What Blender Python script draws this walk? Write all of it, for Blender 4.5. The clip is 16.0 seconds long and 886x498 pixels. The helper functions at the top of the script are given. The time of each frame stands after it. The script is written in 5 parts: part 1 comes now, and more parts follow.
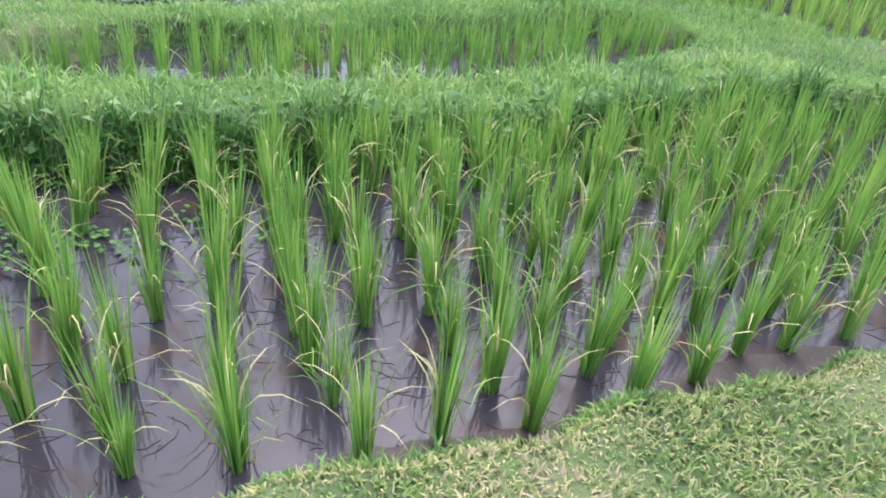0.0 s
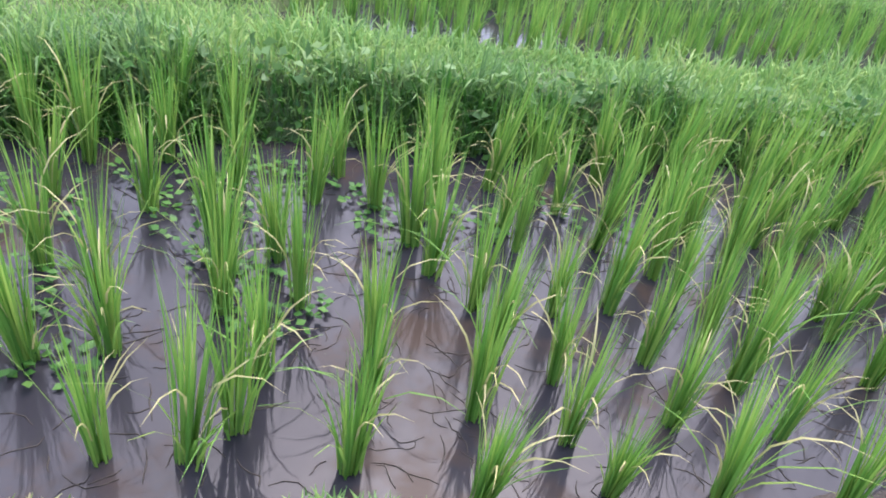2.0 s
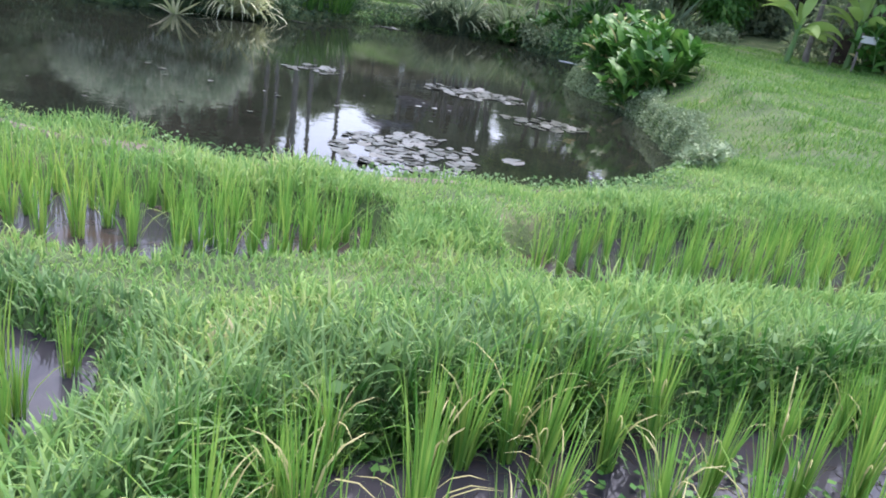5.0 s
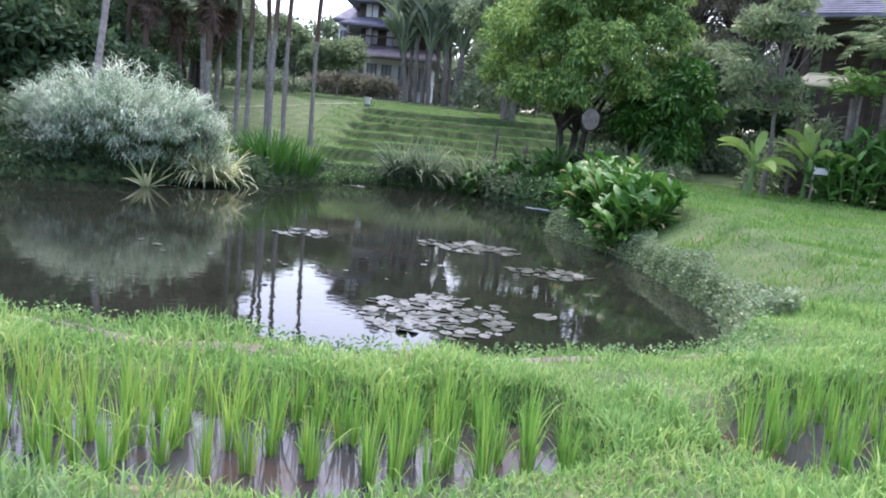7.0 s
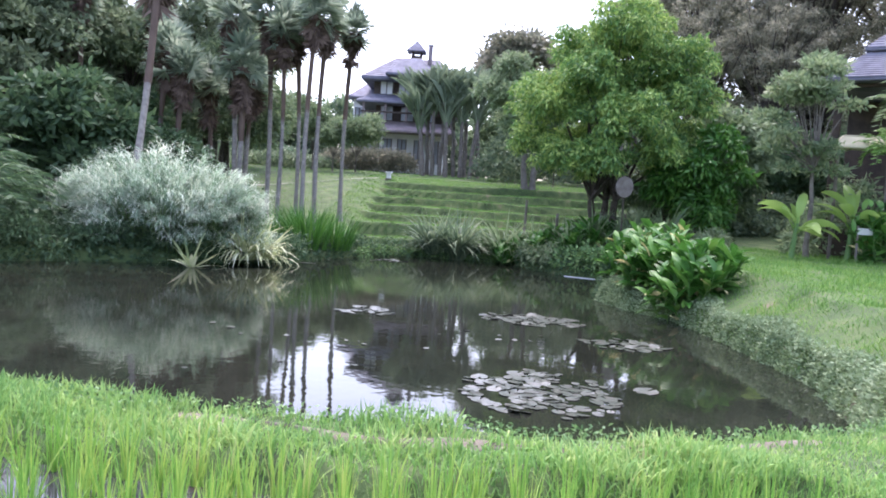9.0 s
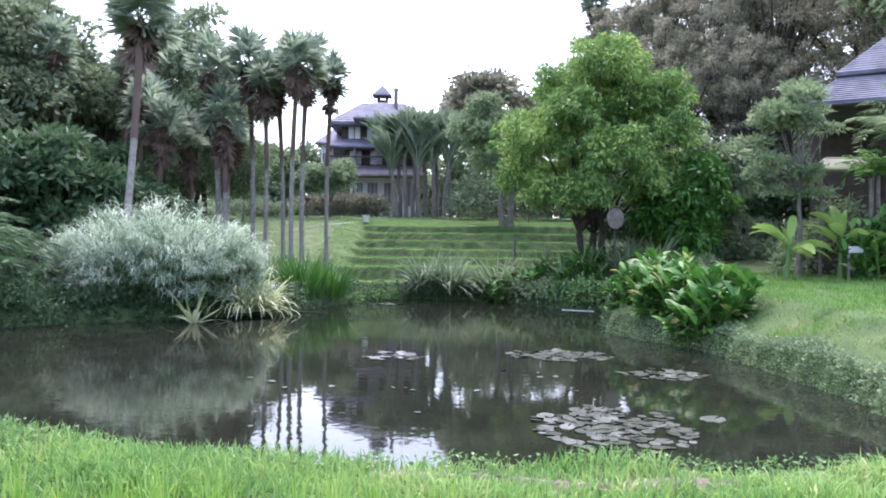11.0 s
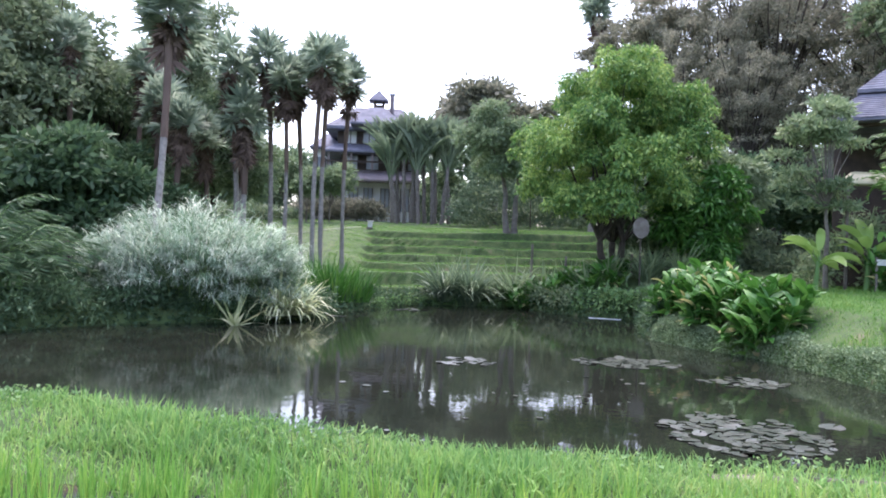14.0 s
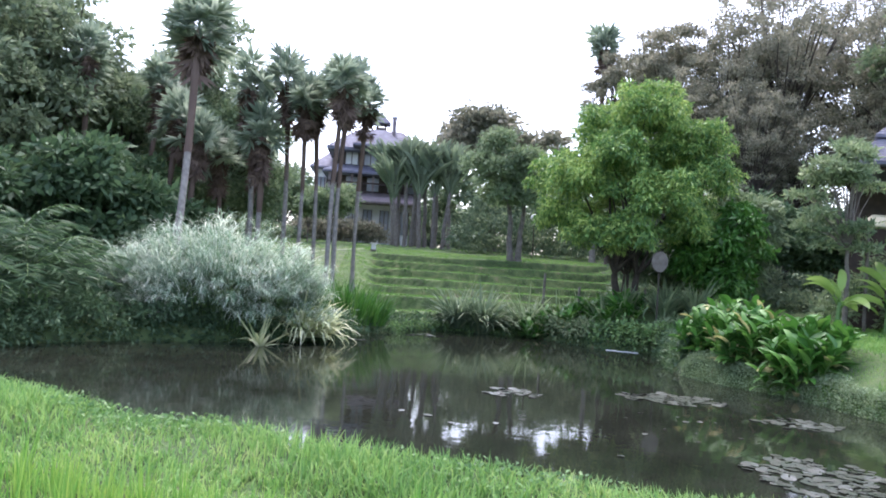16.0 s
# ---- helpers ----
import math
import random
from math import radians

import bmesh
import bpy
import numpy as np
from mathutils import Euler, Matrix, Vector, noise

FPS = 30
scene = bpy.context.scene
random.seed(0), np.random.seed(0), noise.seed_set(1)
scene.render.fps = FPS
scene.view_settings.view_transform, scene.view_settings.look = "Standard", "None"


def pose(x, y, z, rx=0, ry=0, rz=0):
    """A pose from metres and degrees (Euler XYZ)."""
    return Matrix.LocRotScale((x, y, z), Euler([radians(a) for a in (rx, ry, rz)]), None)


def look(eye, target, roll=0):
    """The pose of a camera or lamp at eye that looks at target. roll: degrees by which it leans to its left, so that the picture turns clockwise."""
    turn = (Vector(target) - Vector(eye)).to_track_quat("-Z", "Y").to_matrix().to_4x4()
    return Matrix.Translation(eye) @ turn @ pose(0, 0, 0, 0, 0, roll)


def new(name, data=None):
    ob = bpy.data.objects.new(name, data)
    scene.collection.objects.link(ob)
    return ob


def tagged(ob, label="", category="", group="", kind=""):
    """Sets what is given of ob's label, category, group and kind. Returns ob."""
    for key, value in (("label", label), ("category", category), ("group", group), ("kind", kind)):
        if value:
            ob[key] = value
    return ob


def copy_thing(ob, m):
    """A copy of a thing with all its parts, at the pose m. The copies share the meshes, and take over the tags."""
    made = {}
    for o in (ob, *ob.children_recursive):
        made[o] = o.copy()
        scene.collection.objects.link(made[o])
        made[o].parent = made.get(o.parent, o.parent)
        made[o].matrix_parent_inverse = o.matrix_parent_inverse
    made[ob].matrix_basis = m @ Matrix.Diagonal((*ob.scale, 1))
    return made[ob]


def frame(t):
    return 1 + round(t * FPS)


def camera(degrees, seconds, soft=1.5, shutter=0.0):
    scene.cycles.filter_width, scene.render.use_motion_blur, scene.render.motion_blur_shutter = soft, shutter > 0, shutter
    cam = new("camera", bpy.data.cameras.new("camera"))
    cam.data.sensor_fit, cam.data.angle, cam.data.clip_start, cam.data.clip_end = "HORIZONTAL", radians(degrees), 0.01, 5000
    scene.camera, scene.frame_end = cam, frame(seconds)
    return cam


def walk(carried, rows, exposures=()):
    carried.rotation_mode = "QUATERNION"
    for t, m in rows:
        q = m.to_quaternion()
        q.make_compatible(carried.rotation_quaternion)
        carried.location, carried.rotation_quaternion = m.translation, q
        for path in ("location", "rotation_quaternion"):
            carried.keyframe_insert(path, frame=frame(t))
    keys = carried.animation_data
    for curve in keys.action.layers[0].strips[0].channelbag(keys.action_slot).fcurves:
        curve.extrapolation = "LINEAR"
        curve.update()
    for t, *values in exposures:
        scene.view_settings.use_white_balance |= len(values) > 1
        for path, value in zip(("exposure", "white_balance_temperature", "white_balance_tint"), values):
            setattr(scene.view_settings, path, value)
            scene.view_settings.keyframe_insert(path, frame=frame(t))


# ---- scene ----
cam = camera(61.0, 16.0, soft=1.85)
PATH = [
    (0, (0.758, 0.258, 1.835), (0.599, 1.961, 0.799), 5.9),
    (0.5, (0.437, 0.211, 1.827), (0.35, 1.908, 0.772), 9.9),
    (1, (0.072, 0.07, 1.791), (0.007, 1.739, 0.69), 11.4),
    (1.5, (-0.231, 0.135, 1.717), (-0.347, 1.788, 0.596), 9.6),
    (2, (-0.624, 0.241, 1.67), (-0.872, 1.873, 0.54), 10.6),
    (2.5, (-0.956, 0.199, 1.619), (-1.224, 1.846, 0.517), 9.8),
    (3, (-1.416, 0.298, 1.601), (-1.675, 1.987, 0.561), 10.6),
    (3.5, (-1.776, 0.461, 1.589), (-2.003, 2.222, 0.668), 8.4),
    (4, (-2.131, 0.369, 1.602), (-2.3, 2.188, 0.789), 8.8),
    (4.2, (-2.267, 0.341, 1.606), (-2.491, 2.161, 0.806), 9.3),
    (6.3, (-3.528, 0.666, 1.551), (-3.484, 2.597, 1.03), 7.1),
    (6.5, (-3.685, 0.737, 1.544), (-3.651, 2.671, 1.038), 6.3),
    (7, (-4.123, 0.769, 1.559), (-4.188, 2.745, 1.257), 5.6),
    (7.5, (-4.47, 0.783, 1.56), (-4.544, 2.764, 1.298), 5.7),
    (8, (-4.819, 0.934, 1.513), (-5.027, 2.911, 1.287), 2.5),
    (8.5, (-5.137, 0.9, 1.531), (-5.267, 2.89, 1.373), 4.0),
    (9, (-5.484, 0.849, 1.536), (-5.577, 2.843, 1.416), 3.8),
    (9.2, (-5.615, 0.86, 1.511), (-5.712, 2.852, 1.366), 2.4),
    (11.3, (-7.157, 0.839, 1.495), (-7.133, 2.839, 1.517), 1.1),
    (11.5, (-7.28, 0.79, 1.486), (-7.244, 2.789, 1.526), 2.0),
    (12, (-7.787, 0.751, 1.52), (-7.613, 2.743, 1.581), 4.6),
    (12.5, (-8.124, 0.809, 1.481), (-8.067, 2.808, 1.539), 0.6),
    (13, (-8.45, 0.798, 1.458), (-8.373, 2.794, 1.544), 3.5),
    (13.5, (-8.901, 0.748, 1.499), (-8.687, 2.735, 1.579), 3.5),
    (14, (-9.349, 0.904, 1.422), (-9.26, 2.902, 1.432), 1.7),
    (14.5, (-9.7, 0.942, 1.408), (-9.673, 2.941, 1.47), 4.5),
    (15, (-10.156, 1.041, 1.435), (-9.976, 3.031, 1.507), 3.7),
    (15.5, (-10.576, 1.185, 1.459), (-10.41, 3.178, 1.477), 2.2),
    (16, (-10.921, 1.176, 1.428), (-10.785, 3.17, 1.504), 3.9),
]
EXPOSURES = [(0.0, 1.03, 6050, 19), (6.5, 1.04, 6050, 20), (7.5, 1.19, 6050, 23), (9.0, 1.33, 6050, 23), (11.5, 1.3, 6000, 20), (13.5, 1.2, 6050, 20), (16.0, 1.19, 6050, 19)]
walk(cam, [(t, look(eye, target, roll)) for t, eye, target, roll in PATH], EXPOSURES)

# ---------------------------------------------------------------- light
world = bpy.data.worlds.new("overcast_sky")
scene.world = world
world.use_nodes = True
wn = world.node_tree.nodes
sky = wn.new("ShaderNodeTexSky")
sky.sky_type, sky.sun_disc = "NISHITA", False
sky.sun_elevation, sky.sun_rotation = radians(64), radians(0)
sky.air_density, sky.dust_density = 1.0, 4.0
wash = wn.new("ShaderNodeHueSaturation")
wash.inputs["Saturation"].default_value = 0.8
wn["Background"].inputs["Strength"].default_value = 0.29
world.node_tree.links.new(sky.outputs[0], wash.inputs["Color"])
world.node_tree.links.new(wash.outputs[0], wn["Background"].inputs["Color"])
sun = new("sun", bpy.data.lights.new("sun", "SUN"))
sun.data.energy, sun.data.angle, sun.data.color = 0.65, radians(80), (1.0, 0.98, 0.95)
sun.matrix_world = look((0, 32.3, 60), (0, 3, 0))


# ---------------------------------------------------------------- materials
def shader(name):
    m = bpy.data.materials.new(name)
    m.use_nodes = True
    return m, m.node_tree.nodes, m.node_tree.links


def ramp(nodes, stops):
    r = nodes.new("ShaderNodeValToRGB")
    r.color_ramp.elements[0].position, r.color_ramp.elements[0].color = stops[0][0], (*stops[0][1], 1)
    r.color_ramp.elements[1].position, r.color_ramp.elements[1].color = stops[-1][0], (*stops[-1][1], 1)
    for p, c in stops[1:-1]:
        r.color_ramp.elements.new(p).color = (*c, 1)
    return r


def noise_tex(nodes, links, scale, detail=4.0, rough=0.6):
    co = nodes.new("ShaderNodeTexCoord")
    n = nodes.new("ShaderNodeTexNoise")
    n.inputs["Scale"].default_value, n.inputs["Detail"].default_value, n.inputs["Roughness"].default_value = scale, detail, rough
    links.new(co.outputs["Object"], n.inputs["Vector"])
    return n


def plain(name, stops, scale=3.0, rough=0.8, bump=0.3, fine=40.0, metal=0.0):
    """A surface with colour drift at one scale and relief at a finer one."""
    m, n, l = shader(name)
    b = n["Principled BSDF"]
    a = noise_tex(n, l, scale)
    r = ramp(n, stops)
    l.new(a.outputs[0], r.inputs[0])
    l.new(r.outputs[0], b.inputs["Base Color"])
    b.inputs["Roughness"].default_value, b.inputs["Metallic"].default_value = rough, metal
    f = noise_tex(n, l, fine)
    bp = n.new("ShaderNodeBump")
    bp.inputs["Strength"].default_value, bp.inputs["Distance"].default_value = bump, 0.02
    l.new(f.outputs[0], bp.inputs["Height"])
    l.new(bp.outputs[0], b.inputs["Normal"])
    return m


def leafy(name, stops, through_light=0.35, rough=0.5, drift=0.35):
    """Leaves: each one of its own shade, drifting over the plant, and letting some light through."""
    m, n, l = shader(name)
    b = n["Principled BSDF"]
    g = n.new("ShaderNodeNewGeometry")
    a = noise_tex(n, l, drift, 3.0)
    mix = n.new("ShaderNodeMath")
    mix.operation = "MULTIPLY_ADD"
    l.new(g.outputs["Random Per Island"], mix.inputs[0])
    mix.inputs[1].default_value = 0.6
    l.new(a.outputs[0], mix.inputs[2])
    sub = n.new("ShaderNodeMath")
    sub.operation = "SUBTRACT"
    sub.inputs[1].default_value = 0.3
    l.new(mix.outputs[0], sub.inputs[0])
    r = ramp(n, stops)
    l.new(sub.outputs[0], r.inputs[0])
    l.new(r.outputs[0], b.inputs["Base Color"])
    b.inputs["Roughness"].default_value = rough
    b.inputs["Specular IOR Level"].default_value = 0.3
    t = n.new("ShaderNodeBsdfTranslucent")
    l.new(r.outputs[0], t.inputs["Color"])
    s = n.new("ShaderNodeMixShader")
    s.inputs[0].default_value = through_light
    l.new(b.outputs[0], s.inputs[1])
    l.new(t.outputs[0], s.inputs[2])
    l.new(s.outputs[0], n["Material Output"].inputs["Surface"])
    return m


def water(name, colours, ripple, wave, rough, ior=1.33, film_rough=1.0, mud=None):
    m, n, l = shader(name)
    b = n["Principled BSDF"]
    a = noise_tex(n, l, 0.8)
    r = ramp(n, colours)
    l.new(a.outputs[0], r.inputs[0])
    l.new(r.outputs[0], b.inputs["Base Color"])
    b.inputs["Roughness"].default_value, b.inputs["IOR"].default_value = rough, ior
    film = noise_tex(n, l, wave * 0.35, 5.0)
    fr = n.new("ShaderNodeMapRange")
    fr.inputs["From Min"].default_value, fr.inputs["From Max"].default_value = 0.45, 0.75
    fr.inputs["To Min"].default_value, fr.inputs["To Max"].default_value = rough, rough * film_rough
    l.new(film.outputs[0], fr.inputs["Value"])
    l.new(fr.outputs[0], b.inputs["Roughness"])
    if mud:
        # surface mud and painted dark plant reflections in patches, dull where the water is bright
        bed = noise_tex(n, l, 1.7, 5.0, 0.65)
        lie = n.new("ShaderNodeMapRange")
        lie.inputs["From Min"].default_value, lie.inputs["From Max"].default_value = 0.52, 0.62
        l.new(bed.outputs[0], lie.inputs["Value"])
        tint = n.new("ShaderNodeMix")
        tint.data_type = "RGBA"
        for sock in tint.inputs:
            if sock.name == "B" and sock.type == "RGBA":
                sock.default_value = (*mud, 1)
            if sock.name == "A" and sock.type == "RGBA":
                l.new(r.outputs[0], sock)
        l.new(lie.outputs[0], tint.inputs[0])
        for sock in tint.outputs:
            if sock.type == "RGBA":
                l.new(sock, b.inputs["Base Color"])
        dull = n.new("ShaderNodeMapRange")
        dull.inputs["To Min"].default_value, dull.inputs["To Max"].default_value = 0.5, 0.18
        l.new(lie.outputs[0], dull.inputs["Value"])
        l.new(dull.outputs[0], b.inputs["Specular IOR Level"])
    f = noise_tex(n, l, wave, 2.0)
    bp = n.new("ShaderNodeBump")
    bp.inputs["Strength"].default_value, bp.inputs["Distance"].default_value = ripple, 0.02
    l.new(f.outputs[0], bp.inputs["Height"])
    l.new(bp.outputs[0], b.inputs["Normal"])
    return m


M_SOIL = plain("grassy_soil", [(0.3, (0.035, 0.055, 0.02)), (0.48, (0.06, 0.10, 0.03)), (0.62, (0.09, 0.125, 0.042)), (0.74, (0.17, 0.135, 0.09))], 1.6, 0.95, 0.8, 30)
M_PADDY_WATER = water("muddy_paddy_water", [(0.35, (0.024, 0.023, 0.028)), (0.65, (0.044, 0.041, 0.048))], 0.05, 9.0, 0.035, 1.33, 5.0, (0.058, 0.043, 0.036))
M_POND_WATER = water("green_brown_pond_water", [(0.35, (0.012, 0.014, 0.010)), (0.65, (0.020, 0.022, 0.016))], 0.10, 3.2, 0.03)
M_RICE = leafy("rice_leaf", [(0.1, (0.09, 0.24, 0.04)), (0.5, (0.19, 0.38, 0.07)), (0.9, (0.40, 0.52, 0.11)), (1.0, (0.54, 0.48, 0.22))], 0.4)
M_RICE_DRY = leafy("dry_rice_leaf", [(0.2, (0.42, 0.40, 0.15)), (0.9, (0.55, 0.50, 0.26))], 0.3)
M_GRASS = leafy("bank_grass", [(0.1, (0.11, 0.24, 0.065)), (0.5, (0.215, 0.385, 0.105)), (0.85, (0.37, 0.49, 0.15)), (1.0, (0.5, 0.46, 0.27))], 0.35, 0.6, 1.2)
M_VERGE = leafy("worn_verge_grass", [(0.1, (0.12, 0.21, 0.05)), (0.38, (0.21, 0.32, 0.085)), (0.6, (0.35, 0.39, 0.15)), (0.85, (0.54, 0.44, 0.28))], 0.3, 0.7, 1.6)
M_FOOTPATH = plain("pale_path_paving", [(0.3, (0.26, 0.26, 0.21)), (0.7, (0.38, 0.37, 0.32))], 1.5, 0.9, 0.3, 14)
M_WEED = leafy("bank_weeds", [(0.1, (0.085, 0.17, 0.06)), (0.6, (0.165, 0.295, 0.10)), (1.0, (0.31, 0.43, 0.16))], 0.3)
M_BARK = plain("grey_bark", [(0.3, (0.10, 0.085, 0.07)), (0.7, (0.22, 0.20, 0.175))], 4.0, 0.9, 0.6, 25)
M_PALM_TRUNK = plain("pale_palm_trunk", [(0.3, (0.15, 0.135, 0.12)), (0.7, (0.30, 0.28, 0.255))], 5.0, 0.9, 0.6, 22)
M_BARK_DARK = plain("dark_bark", [(0.3, (0.035, 0.028, 0.022)), (0.7, (0.09, 0.075, 0.06))], 4.0, 0.9, 0.6, 25)
M_MANGO = leafy("mango_leaf", [(0.15, (0.075, 0.165, 0.055)), (0.45, (0.155, 0.30, 0.075)), (0.85, (0.43, 0.55, 0.15))], 0.3, 0.5, 0.5)
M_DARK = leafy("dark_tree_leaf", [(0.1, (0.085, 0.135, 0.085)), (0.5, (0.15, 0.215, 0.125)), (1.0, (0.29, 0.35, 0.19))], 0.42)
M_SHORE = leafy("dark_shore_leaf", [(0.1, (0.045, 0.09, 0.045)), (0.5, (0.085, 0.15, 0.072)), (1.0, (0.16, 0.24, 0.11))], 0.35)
M_BROWNISH = leafy("olive_brown_tree_leaf", [(0.1, (0.12, 0.135, 0.095)), (0.5, (0.235, 0.24, 0.17)), (1.0, (0.42, 0.38, 0.28))], 0.5)
M_MID = leafy("mid_green_tree_leaf", [(0.1, (0.12, 0.18, 0.10)), (0.5, (0.195, 0.27, 0.14)), (1.0, (0.35, 0.41, 0.22))], 0.42)
M_HAZY = leafy("grey_green_tree_leaf", [(0.1, (0.12, 0.165, 0.095)), (0.5, (0.20, 0.26, 0.15)), (1.0, (0.33, 0.385, 0.23))], 0.45)
M_FAN = leafy("fan_palm_leaf", [(0.1, (0.15, 0.21, 0.155)), (0.5, (0.26, 0.33, 0.235)), (1.0, (0.45, 0.49, 0.36))], 0.52)
M_SKIRT = leafy("dead_palm_leaf", [(0.1, (0.075, 0.05, 0.04)), (0.9, (0.21, 0.15, 0.115))], 0.2, 0.8)
M_WHITE_REED = leafy("white_variegated_reed_leaf", [(0.15, (0.17, 0.28, 0.16)), (0.45, (0.38, 0.51, 0.37)), (0.82, (0.88, 0.89, 0.74))], 0.3, 0.5, 0.9)
M_FLAX = leafy("yellow_striped_flax_leaf", [(0.1, (0.36, 0.44, 0.18)), (0.5, (0.60, 0.64, 0.34)), (1.0, (0.84, 0.84, 0.60))], 0.3)
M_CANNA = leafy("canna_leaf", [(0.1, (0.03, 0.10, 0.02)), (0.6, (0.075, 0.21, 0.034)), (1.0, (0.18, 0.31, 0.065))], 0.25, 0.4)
M_BANANA = leafy("banana_leaf", [(0.1, (0.11, 0.24, 0.055)), (0.5, (0.20, 0.37, 0.085)), (1.0, (0.40, 0.51, 0.15))], 0.4, 0.35)
M_IVY = leafy("grey_green_groundcover_leaf", [(0.1, (0.14, 0.21, 0.105)), (0.6, (0.25, 0.335, 0.175)), (1.0, (0.40, 0.46, 0.29))], 0.3)
M_LAWN = leafy("lawn_grass", [(0.1, (0.068, 0.175, 0.038)), (0.5, (0.13, 0.27, 0.056)), (1.0, (0.25, 0.375, 0.092))], 0.38, 0.7, 0.9)
M_LILY = leafy("water_lily_pad", [(0.1, (0.022, 0.036, 0.024)), (0.6, (0.042, 0.056, 0.040)), (1.0, (0.08, 0.075, 0.06))], 0.05, 0.3)
M_TRAVELLER = leafy("traveller_palm_leaf", [(0.1, (0.13, 0.18, 0.115)), (0.6, (0.22, 0.28, 0.17)), (1.0, (0.35, 0.40, 0.24))], 0.4)
# mud brown that also carries the dark reflection of dyke and plants
M_MUD_REFLECTION = plain("brown_mud_reflection", [(0.3, (0.022, 0.016, 0.013)), (0.7, (0.05, 0.036, 0.029))], 6.0, 0.6, 0.6, 45)
M_SLATE = plain("weathered_blue_grey_shingle", [(0.3, (0.10, 0.10, 0.13)), (0.7, (0.19, 0.19, 0.24))], 1.5, 0.8, 0.5, 12)
M_DARKWOOD = plain("dark_teak", [(0.3, (0.035, 0.025, 0.02)), (0.7, (0.08, 0.055, 0.042))], 3.0, 0.7, 0.3, 18)
M_PLASTER = plain("white_plaster", [(0.3, (0.62, 0.62, 0.62)), (0.7, (0.78, 0.78, 0.77))], 0.8, 0.85, 0.1, 20)
M_PINKROOF = plain("faded_lower_roof_tiles", [(0.3, (0.20, 0.16, 0.17)), (0.7, (0.32, 0.27, 0.28))], 1.5, 0.8, 0.4, 14)


# ---------------------------------------------------------------- mesh makers
rng = np.random.default_rng(7)


def quads_ob(name, v, q, mat, parent=None, smooth=True):
    """One mesh object from an array of points and an array of quads."""
    me = bpy.data.meshes.new(name)
    v, q = np.asarray(v, dtype=np.float32).reshape(-1, 3), np.asarray(q, dtype=np.int32).reshape(-1, 4)
    me.vertices.add(len(v))
    me.vertices.foreach_set("co", v.ravel())
    me.loops.add(q.size)
    me.loops.foreach_set("vertex_index", q.ravel())
    me.polygons.add(len(q))
    me.polygons.foreach_set("loop_start", np.arange(0, q.size, 4, dtype=np.int32))
    me.polygons.foreach_set("loop_total", np.full(len(q), 4, dtype=np.int32))
    me.update(calc_edges=True)
    if smooth:
        me.polygons.foreach_set("use_smooth", np.ones(len(q), dtype=bool))
    me.materials.append(mat)
    ob = new(name, me)
    ob.parent = parent
    return ob


def part(name, bm, mat, parent=None, label=""):
    me = bpy.data.meshes.new(name)
    bm.to_mesh(me)
    bm.free()
    me.materials.append(mat)
    ob = new(name, me)
    ob.parent = parent
    return tagged(ob, label)


def joined(*pieces):
    """Several (points, quads) pairs as one."""
    vs, qs, k = [], [], 0
    for v, q in pieces:
        v = np.asarray(v).reshape(-1, 3)
        vs.append(v)
        qs.append(np.asarray(q).reshape(-1, 4) + k)
        k += len(v)
    return np.concatenate(vs), np.concatenate(qs)


def blades(base, az, height, width, bend, seg=3, side=None, belly=0.35, lean=None):
    """Grass-like blades that rise from base and bend over towards az. bend: how far over, 0 upright to 1.4 arched."""
    base = np.asarray(base, float)
    n = len(base)
    t = np.linspace(0, 1, seg + 1)[None, :]
    ang = bend[:, None] * t ** 1.3 + (0 if lean is None else lean[:, None])
    step = height[:, None] / seg
    dr, dz = np.sin(ang) * step, np.cos(ang) * step
    r = np.concatenate([np.zeros((n, 1)), np.cumsum(dr[:, 1:], 1)], 1)
    z = np.concatenate([np.zeros((n, 1)), np.cumsum(dz[:, 1:], 1)], 1)
    cx, cy = np.cos(az)[:, None], np.sin(az)[:, None]
    mid = np.stack([base[:, 0:1] + r * cx, base[:, 1:2] + r * cy, base[:, 2:3] + z], -1)
    tw = az + math.pi / 2 + (rng.uniform(-0.9, 0.9, n) if side is None else side)
    w = width[:, None] * (0.25 + belly + (0.75 - belly) * np.sin(np.pi * np.minimum(t * 0.9 + 0.12, 1))) * (1 - t ** 3 * 0.92) * 0.5
    off = np.stack([np.cos(tw)[:, None] * w, np.sin(tw)[:, None] * w, np.zeros_like(w)], -1)
    v = np.stack([mid - off, mid + off], 2).reshape(n, -1, 3)
    k = np.arange(seg) * 2
    q = np.stack([k, k + 1, k + 3, k + 2], -1)[None] + (np.arange(n) * 2 * (seg + 1))[:, None, None]
    return v.reshape(-1, 3), q.reshape(-1, 4)


def leaves(centre, way, length, width, fold=0.25, normal=None):
    """Diamond leaves from centre along way, each a quad creased on its midrib."""
    centre, way = np.asarray(centre, float), np.asarray(way, float)
    n = len(centre)
    way = way / np.linalg.norm(way, axis=1, keepdims=True)
    ref = rng.normal(size=(n, 3)) if normal is None else normal
    s = np.cross(way, ref)
    s /= np.linalg.norm(s, axis=1, keepdims=True) + 1e-9
    up = np.cross(s, way)
    L, W = np.asarray(length)[:, None], np.asarray(width)[:, None]
    a = centre
    b = centre + way * L * 0.45 + s * W * 0.5 + up * W * fold
    c = centre + way * L
    d = centre + way * L * 0.45 - s * W * 0.5 + up * W * fold
    v = np.stack([a, b, c, d], 1)
    return v.reshape(-1, 3), np.arange(n * 4).reshape(n, 4)


